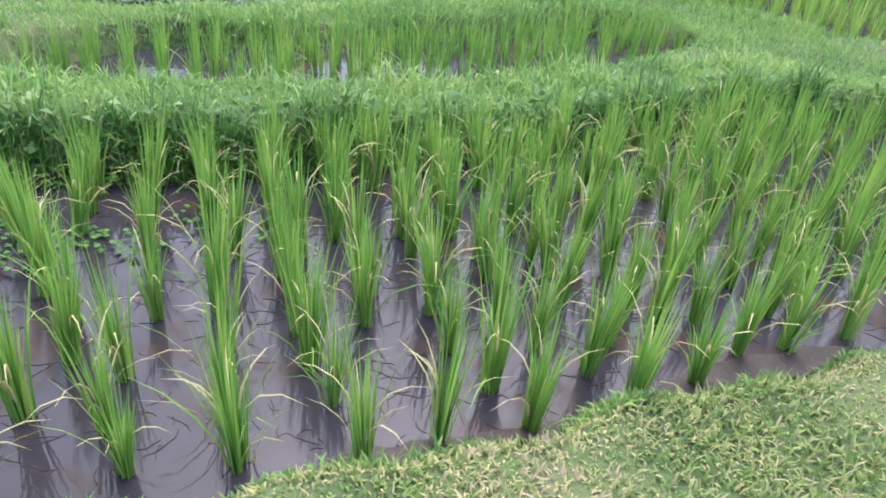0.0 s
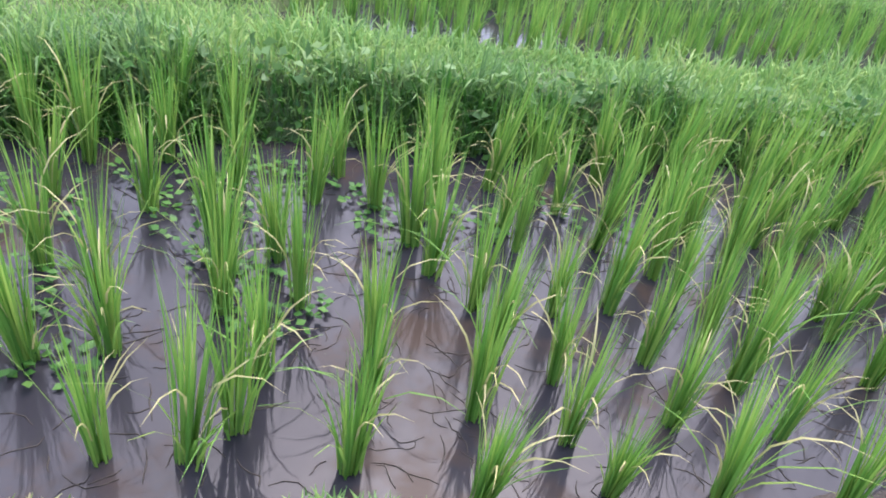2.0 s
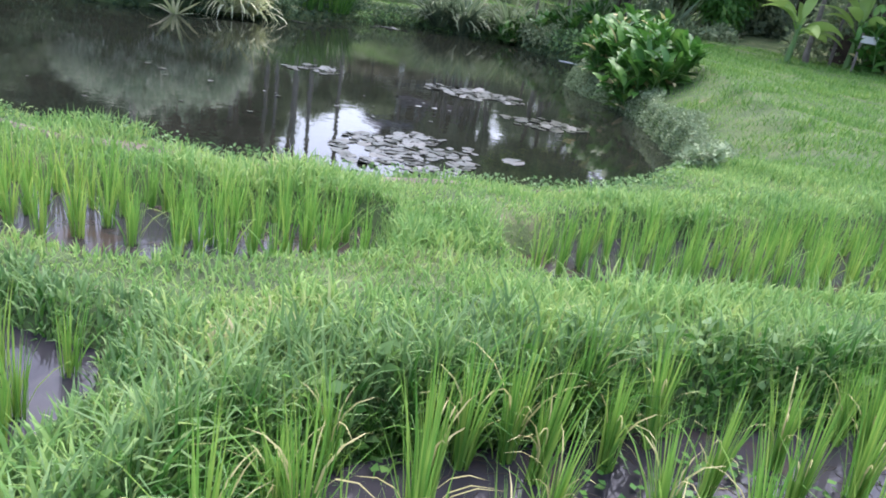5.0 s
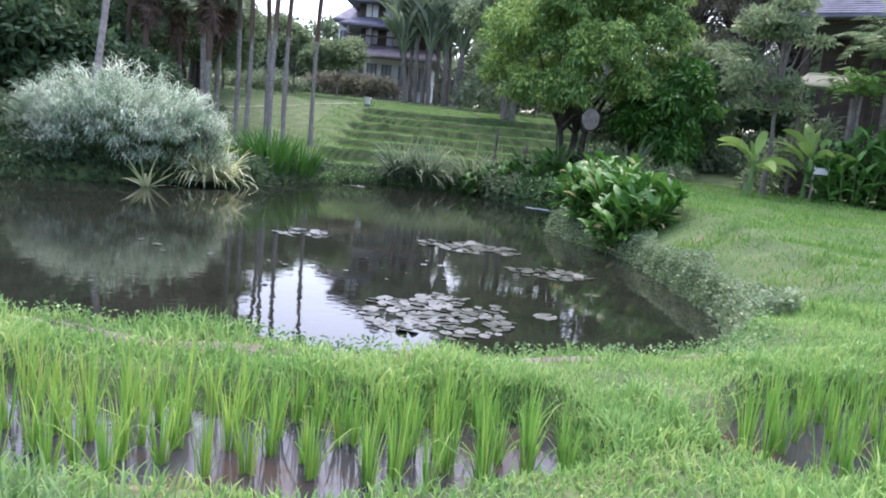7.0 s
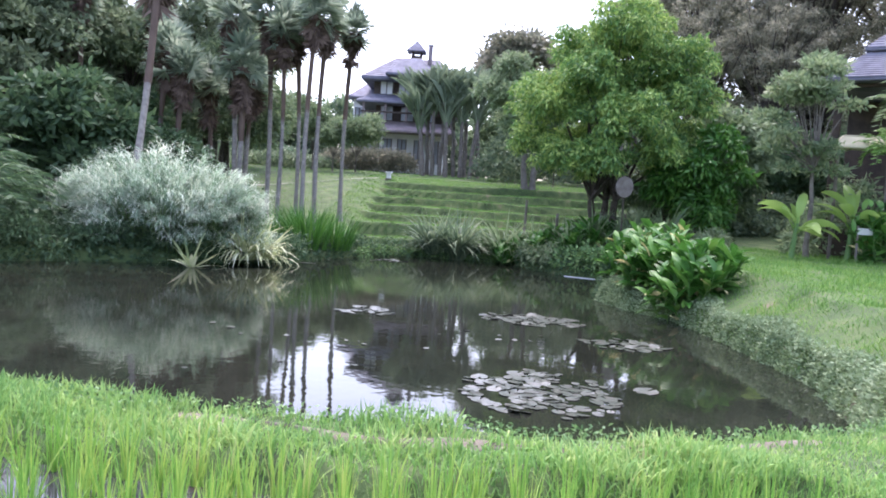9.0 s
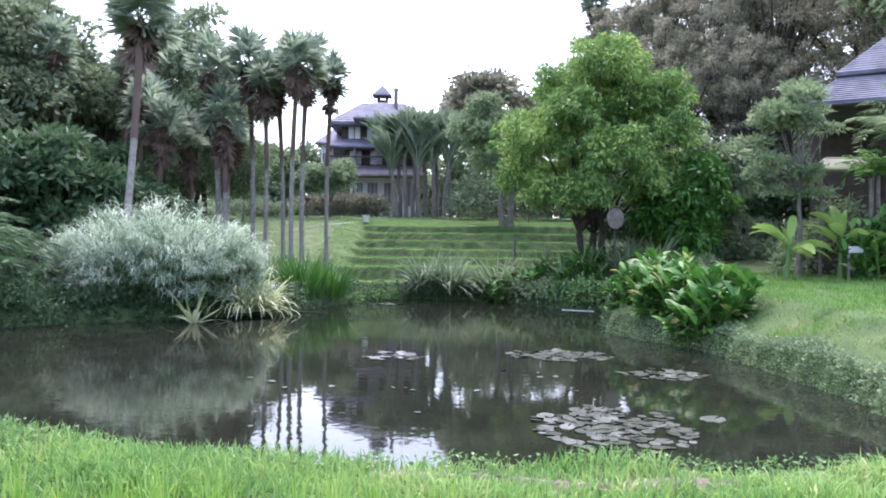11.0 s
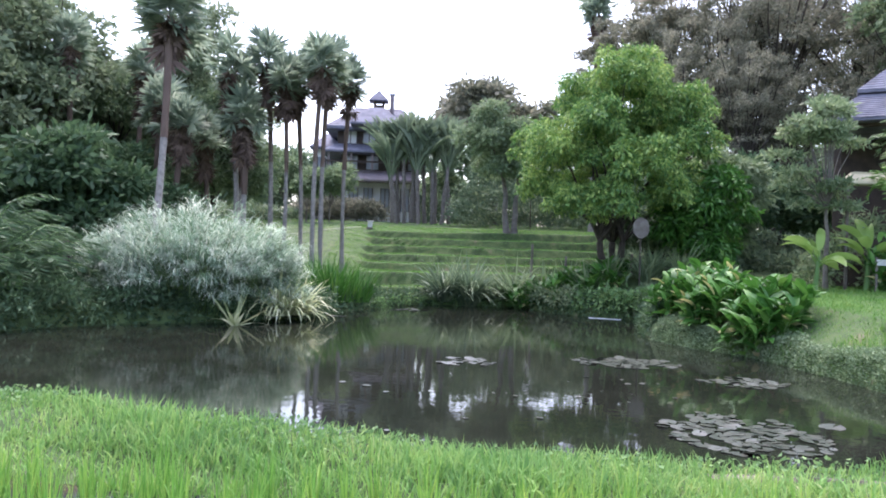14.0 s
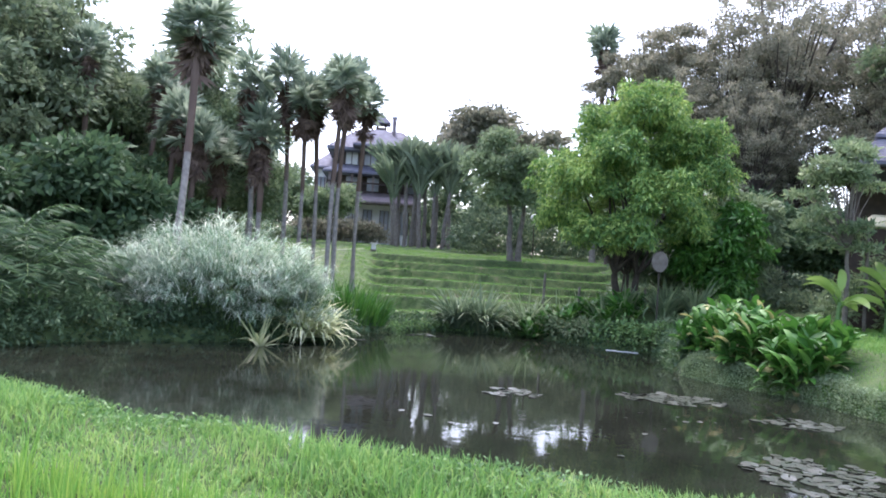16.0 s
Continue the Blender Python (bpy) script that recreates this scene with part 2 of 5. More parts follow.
def tube(points, radii, sides=8):
    """A tapered tube along points, open at its ends but for a cap of small radius."""
    p = np.asarray(points, float)
    v = []
    for i in range(len(p)):
        d = p[min(i + 1, len(p) - 1)] - p[max(i - 1, 0)]
        d /= np.linalg.norm(d) + 1e-9
        a = np.cross(d, (0.31, 0.95, 0.05))
        a /= np.linalg.norm(a) + 1e-9
        b = np.cross(d, a)
        th = np.linspace(0, 2 * math.pi, sides, endpoint=False)
        v.append(p[i] + radii[i] * (np.cos(th)[:, None] * a + np.sin(th)[:, None] * b))
    q = [(i * sides + j, i * sides + (j + 1) % sides, (i + 1) * sides + (j + 1) % sides, (i + 1) * sides + j)
         for i in range(len(p) - 1) for j in range(sides)]
    return np.concatenate(v), np.array(q)


def box_part(name, lo, hi, mat, parent, label="", bevel=0.0):
    bm = bmesh.new()
    bmesh.ops.create_cube(bm, size=1)
    for v in bm.verts:
        v.co = Vector([lo[i] + (v.co[i] + 0.5) * (hi[i] - lo[i]) for i in range(3)])
    if bevel:
        bmesh.ops.bevel(bm, geom=bm.edges[:], offset=bevel, segments=1, affect="EDGES")
    return part(name, bm, mat, parent, label)


def empty(name, x, y, z, label, category, group="", kind=""):
    e = new(name)
    e.location = (x, y, z)
    return tagged(e, label, category, group, kind)


# ---------------------------------------------------------------- the lie of the land
PADDY_1 = [(-3.2, 0.95), (-3.5, 1.5), (-3.45, 2.2), (-2.9, 2.65), (-2.06, 3.1), (-0.85, 3.6), (0.7, 4.45), (2.1, 5.4), (2.9, 5.85), (3.7, 5.75), (4.6, 5.5),
           (4.9, 4.7), (4.5, 3.95), (2.2, 2.92), (1.05, 2.22), (-0.06, 1.66), (-1.22, 1.26), (-2.4, 0.98)]
PADDY_2B = [(-2.72, 4.85), (-2.5, 4.45), (-2.2, 4.38), (-1.3, 4.72), (-0.15, 5.28), (1.03, 6.1), (1.85, 6.95), (2.2, 7.5), (1.8, 8.0), (1.0, 7.5), (-0.8, 6.35), (-2.2, 5.6)]
PADDY_3 = [(1.6, 9.6), (2.9, 8.9), (3.7, 8.3), (4.6, 8.2), (8, 9.8), (8, 12.4), (4.5, 11.6)]
PADDY_2A = [(-3.35, 4.2), (-4.1, 3.85), (-5.0, 3.68), (-7.0, 3.6), (-9.5, 3.8), (-12.5, 4.3), (-17, 5.6), (-17, 7.6), (-14.0, 6.5), (-12.0, 5.6),
            (-9.5, 5.1), (-7.5, 4.85), (-5.5, 4.72), (-4.3, 4.85), (-3.6, 4.95)]
PADDY_4 = [(-4.1, 1.75), (-3.95, 2.4), (-4.2, 2.8), (-5.2, 2.92), (-7.0, 2.85), (-9.0, 2.95), (-9.2, 1.9), (-6.5, 1.7)]
POND = [(-22, 12.5), (-16, 9.6), (-14.3, 8.7), (-12.5, 7.6), (-11.2, 7.0), (-9.6, 6.5), (-8.3, 6.25), (-7.1, 6.1), (-6.2, 6.02), (-5.0, 6.05), (-3.8, 6.3), (-2.7, 6.85), (-1.8, 7.7), (-1.0, 9.4),
        (-0.35, 11.5), (0.05, 13.5), (-0.1, 16.0), (-0.3, 18.5), (-0.55, 20.0), (-1.5, 22.0), (-1.9, 23.6), (-1.6, 25.6), (-0.8, 28.6), (-0.2, 30.8), (-2.2, 31.8), (-3.3, 34.2), (-4.4, 36.1),
        (-8.3, 36.3), (-10.4, 34.8), (-11.4, 32.2), (-12.5, 28.7), (-14.3, 26.7), (-16.3, 25.2), (-18.8, 23.8), (-21.0, 20.8), (-23.5, 17.5)]
POND_Z, PADDY_Z, PADDY_2_Z = -1.07, 0.0, -0.05


def signed(poly, x, y):
    """Distance to a polygon's edge, negative inside."""
    d = np.full(x.shape, 1e9)
    inside = np.zeros(x.shape, bool)
    for (ax, ay), (bx, by) in zip(poly, poly[1:] + poly[:1]):
        ex, ey = bx - ax, by - ay
        t = np.clip(((x - ax) * ex + (y - ay) * ey) / (ex * ex + ey * ey), 0, 1)
        d = np.minimum(d, np.hypot(x - ax - t * ex, y - ay - t * ey))
        cross = ((ay > y) != (by > y)) & (x < ex * (y - ay) / (ey + 1e-12) + ax)
        inside ^= cross
    return np.where(inside, -d, d)


def wobble(x, y, f, a):
    return a * (np.sin(x * f + 1.3 * np.sin(y * f * 0.7)) * np.cos(y * f * 1.1 + 0.8 * np.sin(x * f * 0.6)) + 0.5 * np.sin(x * f * 2.3 + y * f * 1.9))


STEP_Y = [36.8, 39.4, 42.0, 44.5, 47.0, 49.6, 52.2]
STEP_Z = [-0.3, 0.36, 0.78, 1.24, 1.75, 2.28, 2.80]


def smoothstep(a, b, v):
    t = np.clip((v - a) / (b - a), 0, 1)
    return t * t * (3 - 2 * t)


def ground_z(x, y):
    x, y = np.asarray(x, float), np.asarray(y, float)
    low = 0.12 - 0.14 * smoothstep(-3, -11, x)
    low = low + (0.24 - low) * smoothstep(2.0, 2.9, y - 0.42 * x) * (1 - smoothstep(4.3, 5.4, y - 0.45 * x)) * smoothstep(-5.5, -3.5, x)
    lawn = np.interp(y, [8, 16, 30, 36, 55, 66, 80, 200], [0.05, 0.15, 0.5, 0.9, 3.05, 3.9, 4.5, 7.0])
    slope = np.interp(y, [8, 20, 34, 37.5, 55, 66, 80, 200], [0.0, -0.3, -0.7, -0.1, 3.05, 3.9, 4.5, 7.0])
    side = smoothstep(-6, 0, x)
    hill = slope + (lawn - slope) * side
    steps = np.full(x.shape, -0.75)
    for sy, sz, pz in zip(STEP_Y, STEP_Z, [-0.75] + STEP_Z):
        bow = sy + 0.35 * np.sin(x * 0.35 + sy) + 0.02 * (x + 6) ** 2
        steps = steps + (sz - pz) * smoothstep(bow - 0.10, bow + 0.08, y)
    steps = steps + np.where(y > 52.4, (y - 52.4) * 0.085, 0)
    flight = smoothstep(-12.6, -11.6, x) * (1 - smoothstep(3.0, 6.0, x)) * smoothstep(34, 35.5, y) * (1 - smoothstep(53, 58, y))
    hill = hill + (steps - hill) * flight
    z = low + (hill - low) * smoothstep(7.5, 11.0, y - 0.3 * np.maximum(x, 0))
    shore = np.maximum(signed(POND, x, y), 0)
    z = z - 0.13 * (1 - smoothstep(0.1, 1.1, shore)) * (1 - smoothstep(9.0, 11.0, y)) * smoothstep(-6.5, -4.0, x)
    z = z + 0.17 * (1 - smoothstep(0.5, 1.5, shore)) * (1 - smoothstep(9.0, 11.0, y)) * smoothstep(-8.0, -11.0, x)
    z = z + (np.minimum(z, POND_Z + 0.28 + 0.5 * shore) - z) * smoothstep(9.0, 11.5, y)
    z = z + wobble(x, y, 2.1, 0.02) + wobble(x, y, 0.5, 0.03)
    for poly, wz, wide, deep in ((PADDY_1, PADDY_Z, 0.16, 0.12), (PADDY_2A, PADDY_2_Z, 0.14, 0.12), (PADDY_2B, PADDY_2_Z, 0.14, 0.12), (PADDY_3, PADDY_2_Z, 0.14, 0.12), (PADDY_4, PADDY_Z, 0.14, 0.12), (POND, POND_Z, 0.32, 0.8)):
        d = signed(poly, x, y) + wobble(x, y, 3.7, 0.04)
        z = np.minimum(z, wz - deep + (z - wz + deep) * smoothstep(-wide * 0.6, wide, d))
    return z


def ground_at(x, y):
    return float(ground_z(np.array([x]), np.array([y]))[0])


def lines(*spans):
    return np.unique(np.concatenate([np.arange(a, b, s) for a, b, s in spans] + [np.array([spans[-1][1]])]))


gx = lines((-400, -60, 20), (-60, -24, 2), (-24, -16, 0.4), (-16, 6, 0.12), (6, 14, 0.5), (14, 60, 2), (60, 400, 20))
gy = lines((-300, -20, 20), (-20, -2, 1), (-2, 9.5, 0.11), (9.5, 36, 0.3), (36, 38, 0.12), (38, 56, 0.12), (56, 100, 1.5), (100, 400, 20))
GX, GY = np.meshgrid(gx, gy)
nx, ny = len(gx), len(gy)
idx = np.arange(nx * ny).reshape(ny, nx)
ground = quads_ob("ground", np.stack([GX, GY, ground_z(GX, GY)], -1), np.stack([idx[:-1, :-1], idx[:-1, 1:], idx[1:, 1:], idx[1:, :-1]], -1), M_SOIL)
tagged(ground, "grassy earth banks, terraces and lawns", "ground", kind="structure")


def sheet(name, poly, z, mat, label):
    """A water surface, reaching a little way under its banks."""
    bm = bmesh.new()
    c = np.mean(poly, 0)
    bm.faces.new([bm.verts.new((x + np.sign(x - c[0]) * 0.12, y + np.sign(y - c[1]) * 0.12, z)) for x, y in poly])
    bmesh.ops.triangulate(bm, faces=bm.faces[:])
    ob = part(name, bm, mat, None)
    return tagged(ob, label, "water", kind="structure")


sheet("water_1", PADDY_1, PADDY_Z, M_PADDY_WATER, "shallow muddy water standing in the rice paddy")
sheet("water_2", PADDY_2A, PADDY_2_Z, M_PADDY_WATER, "shallow muddy water in the rear rice paddy")
sheet("water_3", PADDY_2B, PADDY_2_Z, M_PADDY_WATER, "shallow muddy water in the rear rice paddy")
sheet("water_6", PADDY_4, PADDY_Z, M_PADDY_WATER, "shallow muddy water in the small rice paddy by the path")
sheet("water_5", PADDY_3, PADDY_2_Z, M_PADDY_WATER, "shallow muddy water in the farthest rice paddy")
sheet("water_4", POND, POND_Z, M_POND_WATER, "still green-brown pond water reflecting sky and trees")


# ---------------------------------------------------------------- mud strip along the verge, its brown standing in for dark reflections
def mud_reflection_strip():
    line = np.array([(-0.95, 1.33), (-0.06, 1.63), (1.05, 2.19), (2.2, 2.89), (4.5, 3.9)])
    u, v = np.linspace(-0.95, 4.5, 150), np.linspace(-0.1, 1.0, 26)
    ex = np.interp(u, line[:, 0], line[:, 1])
    reach = 0.13 + 0.12 * smoothstep(-0.9, 0.6, u) + 0.1 * np.sin(u * 4.3)
    X = np.repeat(u[None] - 0, len(v), 0) - 0.42 * reach[None] * v[:, None]
    Y = ex[None] + 0.9 * reach[None] * v[:, None]
    Z = 0.016 - 0.045 * np.maximum(v, 0)[:, None] + wobble(X, Y, 3.1, 0.005) + wobble(X, Y, 8.7, 0.003) + wobble(Y, X, 19.0, 0.0015) - 0.045 * (1 - smoothstep(-0.6, 0.7, X))
    k = np.arange(X.size).reshape(X.shape)
    ob = quads_ob("mud_reflection_strip", np.stack([X, Y, PADDY_Z + Z], -1), np.stack([k[:-1, :-1], k[:-1, 1:], k[1:, 1:], k[1:, :-1]], -1), M_MUD_REFLECTION)
    return tagged(ob, "low brown mud strip in the paddy water, plants' dark reflection put into its colour", "mud", kind="structure")


mud_reflection_strip()


# ---------------------------------------------------------------- rice
def rice_plant(blade_count, tall, spread):
    n = blade_count
    az = rng.uniform(0, 2 * math.pi, n)
    r = rng.uniform(0.0, 0.035, n)
    base = np.stack([r * np.cos(az), r * np.sin(az), np.full(n, -0.04)], -1)
    h = tall * rng.uniform(0.45, 1.05, n)
    bend = np.abs(rng.normal(0.0, spread, n)) + 0.03
    bend = np.where(rng.uniform(size=n) < 0.06, bend + rng.uniform(0.7, 1.6, n), bend)
    return blades(base, az, h, rng.uniform(0.006, 0.011, n), bend, 4, lean=np.abs(rng.normal(0.01, 0.035, n)))


def dry_leaves(count):
    az = rng.uniform(0, 2 * math.pi, count)
    base = np.stack([0.03 * np.cos(az), 0.03 * np.sin(az), rng.uniform(0.05, 0.24, count)], -1)
    return blades(base, az, rng.uniform(0.2, 0.34, count), np.full(count, 0.008), rng.uniform(1.2, 2.0, count), 4)


RICE_KINDS = []
for i in range(7):
    plant = quads_ob("rice_plant", *rice_plant(int(rng.integers(46, 76)), rng.uniform(0.52, 0.66), rng.uniform(0.09, 0.18)), M_RICE)
    quads_ob("dry_leaf", *dry_leaves(int(rng.integers(3, 7))), M_RICE_DRY, plant)
    RICE_KINDS.append(plant)


def hills(poly, pitch, turn, jitter, margin, across=None, at=None):
    """Planting places on a slightly crooked grid inside a paddy."""
    p = np.array(poly)
    c = p.mean(0) if at is None else at
    span = np.ptp(p, 0).max()
    a, b = np.meshgrid(np.arange(-span, span, pitch), np.arange(-span, span, across or pitch))
    ca, sa = math.cos(turn), math.sin(turn)
    x = c[0] + a * ca - b * sa + rng.normal(0, jitter, a.shape)
    y = c[1] + a * sa + b * ca + rng.normal(0, jitter, a.shape)
    x, y = x.ravel(), y.ravel()
    k = signed(poly, x, y) < -margin
    return np.stack([x[k], y[k]], -1)


# the rows along the verge, as planted, and the grid behind them
ROW_FEET = [(-0.26, 1.71), (0.05, 1.81), (0.42, 1.92), (0.64, 2.06), (0.26, 2.15), (0.94, 2.19), (1.3, 2.4), (1.55, 2.58), (-0.68, 1.85), (0.79, 2.35), (1.14, 2.54), (-1.33, 1.77),
            (-1.3, 1.54), (-0.96, 1.52), (-0.99, 1.76), (-0.6, 1.55), (-0.4, 1.86), (-0.18, 2.31), (-0.09, 2.05), (-0.72, 2.79), (-0.99, 2.47), (-1.06, 2.02), (-0.33, 2.56), (-1.53, 2.3),
            (-1.96, 1.89), (-1.95, 1.54), (-1.93, 1.21), (-1.57, 1.32), (-1.36, 1.4), (-0.47, 2.1), (-2.22, 1.4), (-2.58, 1.86), (-2.25, 1.67), (-2.45, 2.3), (-1.8, 2.35), (-1.12, 2.63),
            (-1.56, 2.98), (-0.8, 2.92), (-2.84, 2.35), (-2.33, 3.0), (-2.09, 2.38), (-1.88, 2.68), (-3.17, 2.4), (-2.23, 2.75)]
near_hills = [np.array(h) for h in ROW_FEET] + [h for h in hills(PADDY_1, 0.28, radians(25), 0.035, 0.06, 0.215, (0.05, 1.81)) if min(math.hypot(h[0] - u, h[1] - v) for u, v in ROW_FEET) > 0.21
                                                and not (-2.3 < h[0] < 0.9 and h[1] - 0.42 * h[0] < 2.25)]
near_hills.sort(key=lambda h: math.hypot(h[0] + 1.0, h[1] - 2.2))
first = True
used = set()
for i, (x, y) in enumerate(near_hills[:190]):
    kind = RICE_KINDS[int(rng.integers(len(RICE_KINDS)))]
    s = rng.uniform(0.82, 1.12)
    m = Matrix.LocRotScale((x, y, PADDY_Z), Euler((rng.normal(0, 0.05), rng.normal(0, 0.05), rng.uniform(0, 6.28))), (s, s, s))
    if kind in used:
        copy_thing(kind, m)
    else:
        used.add(kind)
        kind.matrix_basis = m
    tagged(kind, "tufted green rice plant standing in muddy paddy water", "rice plant", "rice plants in the paddy")


def rice_field(name, places, z, count, tall, label, loose=0.1):
    """The farther rice, too many to count, as one mesh."""
    pieces = []
    for x, y in places:
        v, q = rice_plant(count, tall * rng.uniform(0.8, 1.1), rng.uniform(loose, loose + 0.1))
        pieces.append((v + (x, y, z), q))
    return tagged(quads_ob(name, *joined(*pieces), M_RICE), label, "rice", kind="stuff")


rice_field("rice_field", near_hills[190:], PADDY_Z, 34, 0.54, "dense young green rice in the paddy")
rice_field("rice_field", [h for h in hills(PADDY_2B, 0.215, radians(27), 0.035, 0.03) if h[0] < 5.5], PADDY_2_Z, 22, 0.5, "dense young green rice in the rear paddy")
rice_field("rice_field", hills(PADDY_4, 0.24, radians(5), 0.035, 0.06), PADDY_Z, 34, 0.46, "young green rice in the small paddy by the path")
rice_field("rice_field", hills(PADDY_3, 0.24, radians(27), 0.035, 0.03), PADDY_2_Z, 22, 0.5, "dense young green rice in the farthest paddy")
rice_field("rice_field", hills(PADDY_2A, 0.21, radians(2), 0.035, 0.06), PADDY_2_Z, 30, 0.49, "dense young green rice beside the pond bank", 0.2)


# ---------------------------------------------------------------- grass on the banks
def scatter(n, lo, hi, keep):
    x, y = rng.uniform(lo[0], hi[0], n), rng.uniform(lo[1], hi[1], n)
    k = keep(x, y)
    return x[k], y[k]


def dry_land(x, y):
    return (signed(PADDY_1, x, y) > 0.0) & (signed(PADDY_2A, x, y) > 0.0) & (signed(PADDY_2B, x, y) > 0.0) & (signed(PADDY_3, x, y) > 0.0) & (signed(PADDY_4, x, y) > 0.0) & (signed(POND, x, y) > 0.1)


def turf(name, n, lo, hi, tall, wide, bend, label, mat=M_GRASS, keep=dry_land, seg=2):
    x, y = scatter(n, lo, hi, keep)
    k = len(x)
    base = np.stack([x, y, ground_z(x, y) - 0.01], -1)
    h = tall * rng.uniform(0.4, 1.1, k) * (0.8 + 0.5 * np.clip(wobble(x, y, 1.7, 0.7), -0.6, 1))
    v, q = blades(base, rng.uniform(0, 6.28, k), h, wide * rng.uniform(0.7, 1.3, k), np.abs(rng.normal(bend, 0.35, k)), seg)
    return tagged(quads_ob(name, v, q, mat), label, "grass", kind="stuff")


def verge(x, y):
    return dry_land(x, y) & (y < 1.95 + 0.45 * x + 0.4) & (y > 0.35 + 0.3 * x)


def trodden(x, y):
    line = np.interp(x, [-9.6, -8.3, -7.1, -6.2, -5.0, -3.8, -2.7, -1.8], [6.5, 6.25, 6.1, 6.02, 6.05, 6.3, 6.85, 7.7]) - 0.62 - 0.1 * np.sin(x * 1.9)
    return (np.abs(y - line) < 0.09) & (np.sin(x * 4.3) + np.sin(x * 1.7) > -0.5) & (x > -7.4) & (x < -1.9)


def pond_bank(x, y):
    return dry_land(x, y) & (signed(POND, x, y) < 1.05) & ~trodden(x, y)


def open_bank(x, y):
    return dry_land(x, y) & (signed(POND, x, y) > 0.9) & (y > 1.3 + 0.25 * (x + 3))


turf("grass", 190000, (-4, -0.4), (5, 4.6), 0.075, 0.011, 1.0, "short mown grass on the path verge", M_VERGE, keep=verge)
turf("dry_grass", 60000, (-4, -0.4), (5, 4.6), 0.062, 0.008, 1.7, "dry straw-coloured clippings in the path verge", M_RICE_DRY, keep=lambda x, y: verge(x, y) & (wobble(x, y, 2.6, 1.0) > 0.1))
turf("grass", 90000, (-5, 1.6), (5, 9.5), 0.10, 0.010, 0.9, "thick grass on the paddy dyke", keep=lambda x, y: dry_land(x, y) & (y - 0.42 * x > 2.2) & (signed(POND, x, y) > 0.8))
turf("grass", 70000, (-16, 1.0), (-3.2, 7), 0.14, 0.011, 0.9, "thick grass between path and paddy", keep=open_bank)
turf("young_rice", 70000, (-17, 3.5), (-8.0, 8), 0.19, 0.011, 0.45, "dense bright young rice beside the pond bank", M_RICE, keep=lambda x, y: signed(PADDY_2A, x, y) < 0.1)
turf("grass", 75000, (-16, 5), (-5.5, 10), 0.19, 0.012, 0.8, "thick bright grass on the pond bank", keep=lambda x, y: pond_bank(x, y) & (x < -5.5))
turf("grass", 40000, (-5.5, 5), (1, 10), 0.06, 0.011, 0.9, "short bright grass on the pond bank", keep=pond_bank)
turf("grass", 40000, (-4.4, 3.8), (3.5, 9.2), 0.12, 0.011, 0.9, "thick grass on the low dykes between paddies", keep=lambda x, y: dry_land(x, y) & (signed(POND, x, y) > 0.3) & (y - 0.45 * x > 4.2))
turf("grass", 170000, (-0.5, 8), (13, 31), 0.14, 0.026, 0.9, "lush grass on the lawn beside the pond", M_LAWN, seg=1)
turf("grass", 40000, (-0.3, 9), (12, 30), 0.27, 0.022, 0.9, "ranker tufts in the lawn beside the pond", M_LAWN, keep=lambda x, y: dry_land(x, y) & (wobble(x, y, 1.3, 1.0) > 0.45), seg=2)
turf("grass", 110000, (-14, 34), (5, 58), 0.13, 0.03, 0.7, "grass on the stepped terraces", M_LAWN, keep=lambda x, y: dry_land(x, y) & (ground_z(x, y + 0.14) - ground_z(x, y - 0.14) < 0.12), seg=1)
# riser grass in a dark leaf colour that stands in for the risers' shade
turf("grass", 70000, (-13, 36), (5, 53), 0.24, 0.03, 1.6, "long grass over the terrace risers, their shade put into its dark colour", M_CANNA, keep=lambda x, y: ground_z(x, y + 0.1) - ground_z(x, y - 0.1) > 0.14, seg=2)
turf("grass", 60000, (-30, 40), (10, 70), 0.13, 0.045, 0.7, "mown grass on the upper lawn", M_LAWN, seg=1)


# ---------------------------------------------------------------- trees
def lobes_in(c, r, count, size, low=-0.5, shell=(0.4, 0.92)):
    """Rounded masses spread through an ellipsoid, most of them near its outside."""
    out = []
    while len(out) < count:
        d = rng.normal(size=3)
        d /= np.linalg.norm(d)
        if d[2] < low:
            continue
        k = rng.uniform(*shell)
        out.append((np.array(c) + d * np.array(r) * k, rng.uniform(*size)))
    return out


def foliage(lobes, per_lobe, length, width, droop, squash=0.75, out=0.6, solid=0.35):
    """Leaves over and inside the lobes, pointing outwards and hanging."""
    cs, ws = [], []
    for c, r in lobes:
        n = int(per_lobe * r * r)
        d = rng.normal(size=(n, 3))
        d /= np.linalg.norm(d, axis=1, keepdims=True)
        d[:, 2] = np.where(d[:, 2] < -0.45, -d[:, 2], d[:, 2])
        k = rng.uniform(0, 1, n) ** solid * (1 + 0.22 * np.sin(d[:, 0] * 7 + c[0] * 3) * np.cos(d[:, 1] * 6 + c[1]) + 0.12 * rng.normal(size=n))
        cs.append(np.array(c) + d * (k * r)[:, None] * (1, 1, squash))
        w = d * out + rng.normal(size=(n, 3)) * 0.55
        w[:, 2] -= droop
        ws.append(w)
    c, w = np.concatenate(cs), np.concatenate(ws)
    n = len(c)
    return leaves(c, w, length * rng.uniform(0.6, 1.3, n), width * rng.uniform(0.6, 1.3, n))


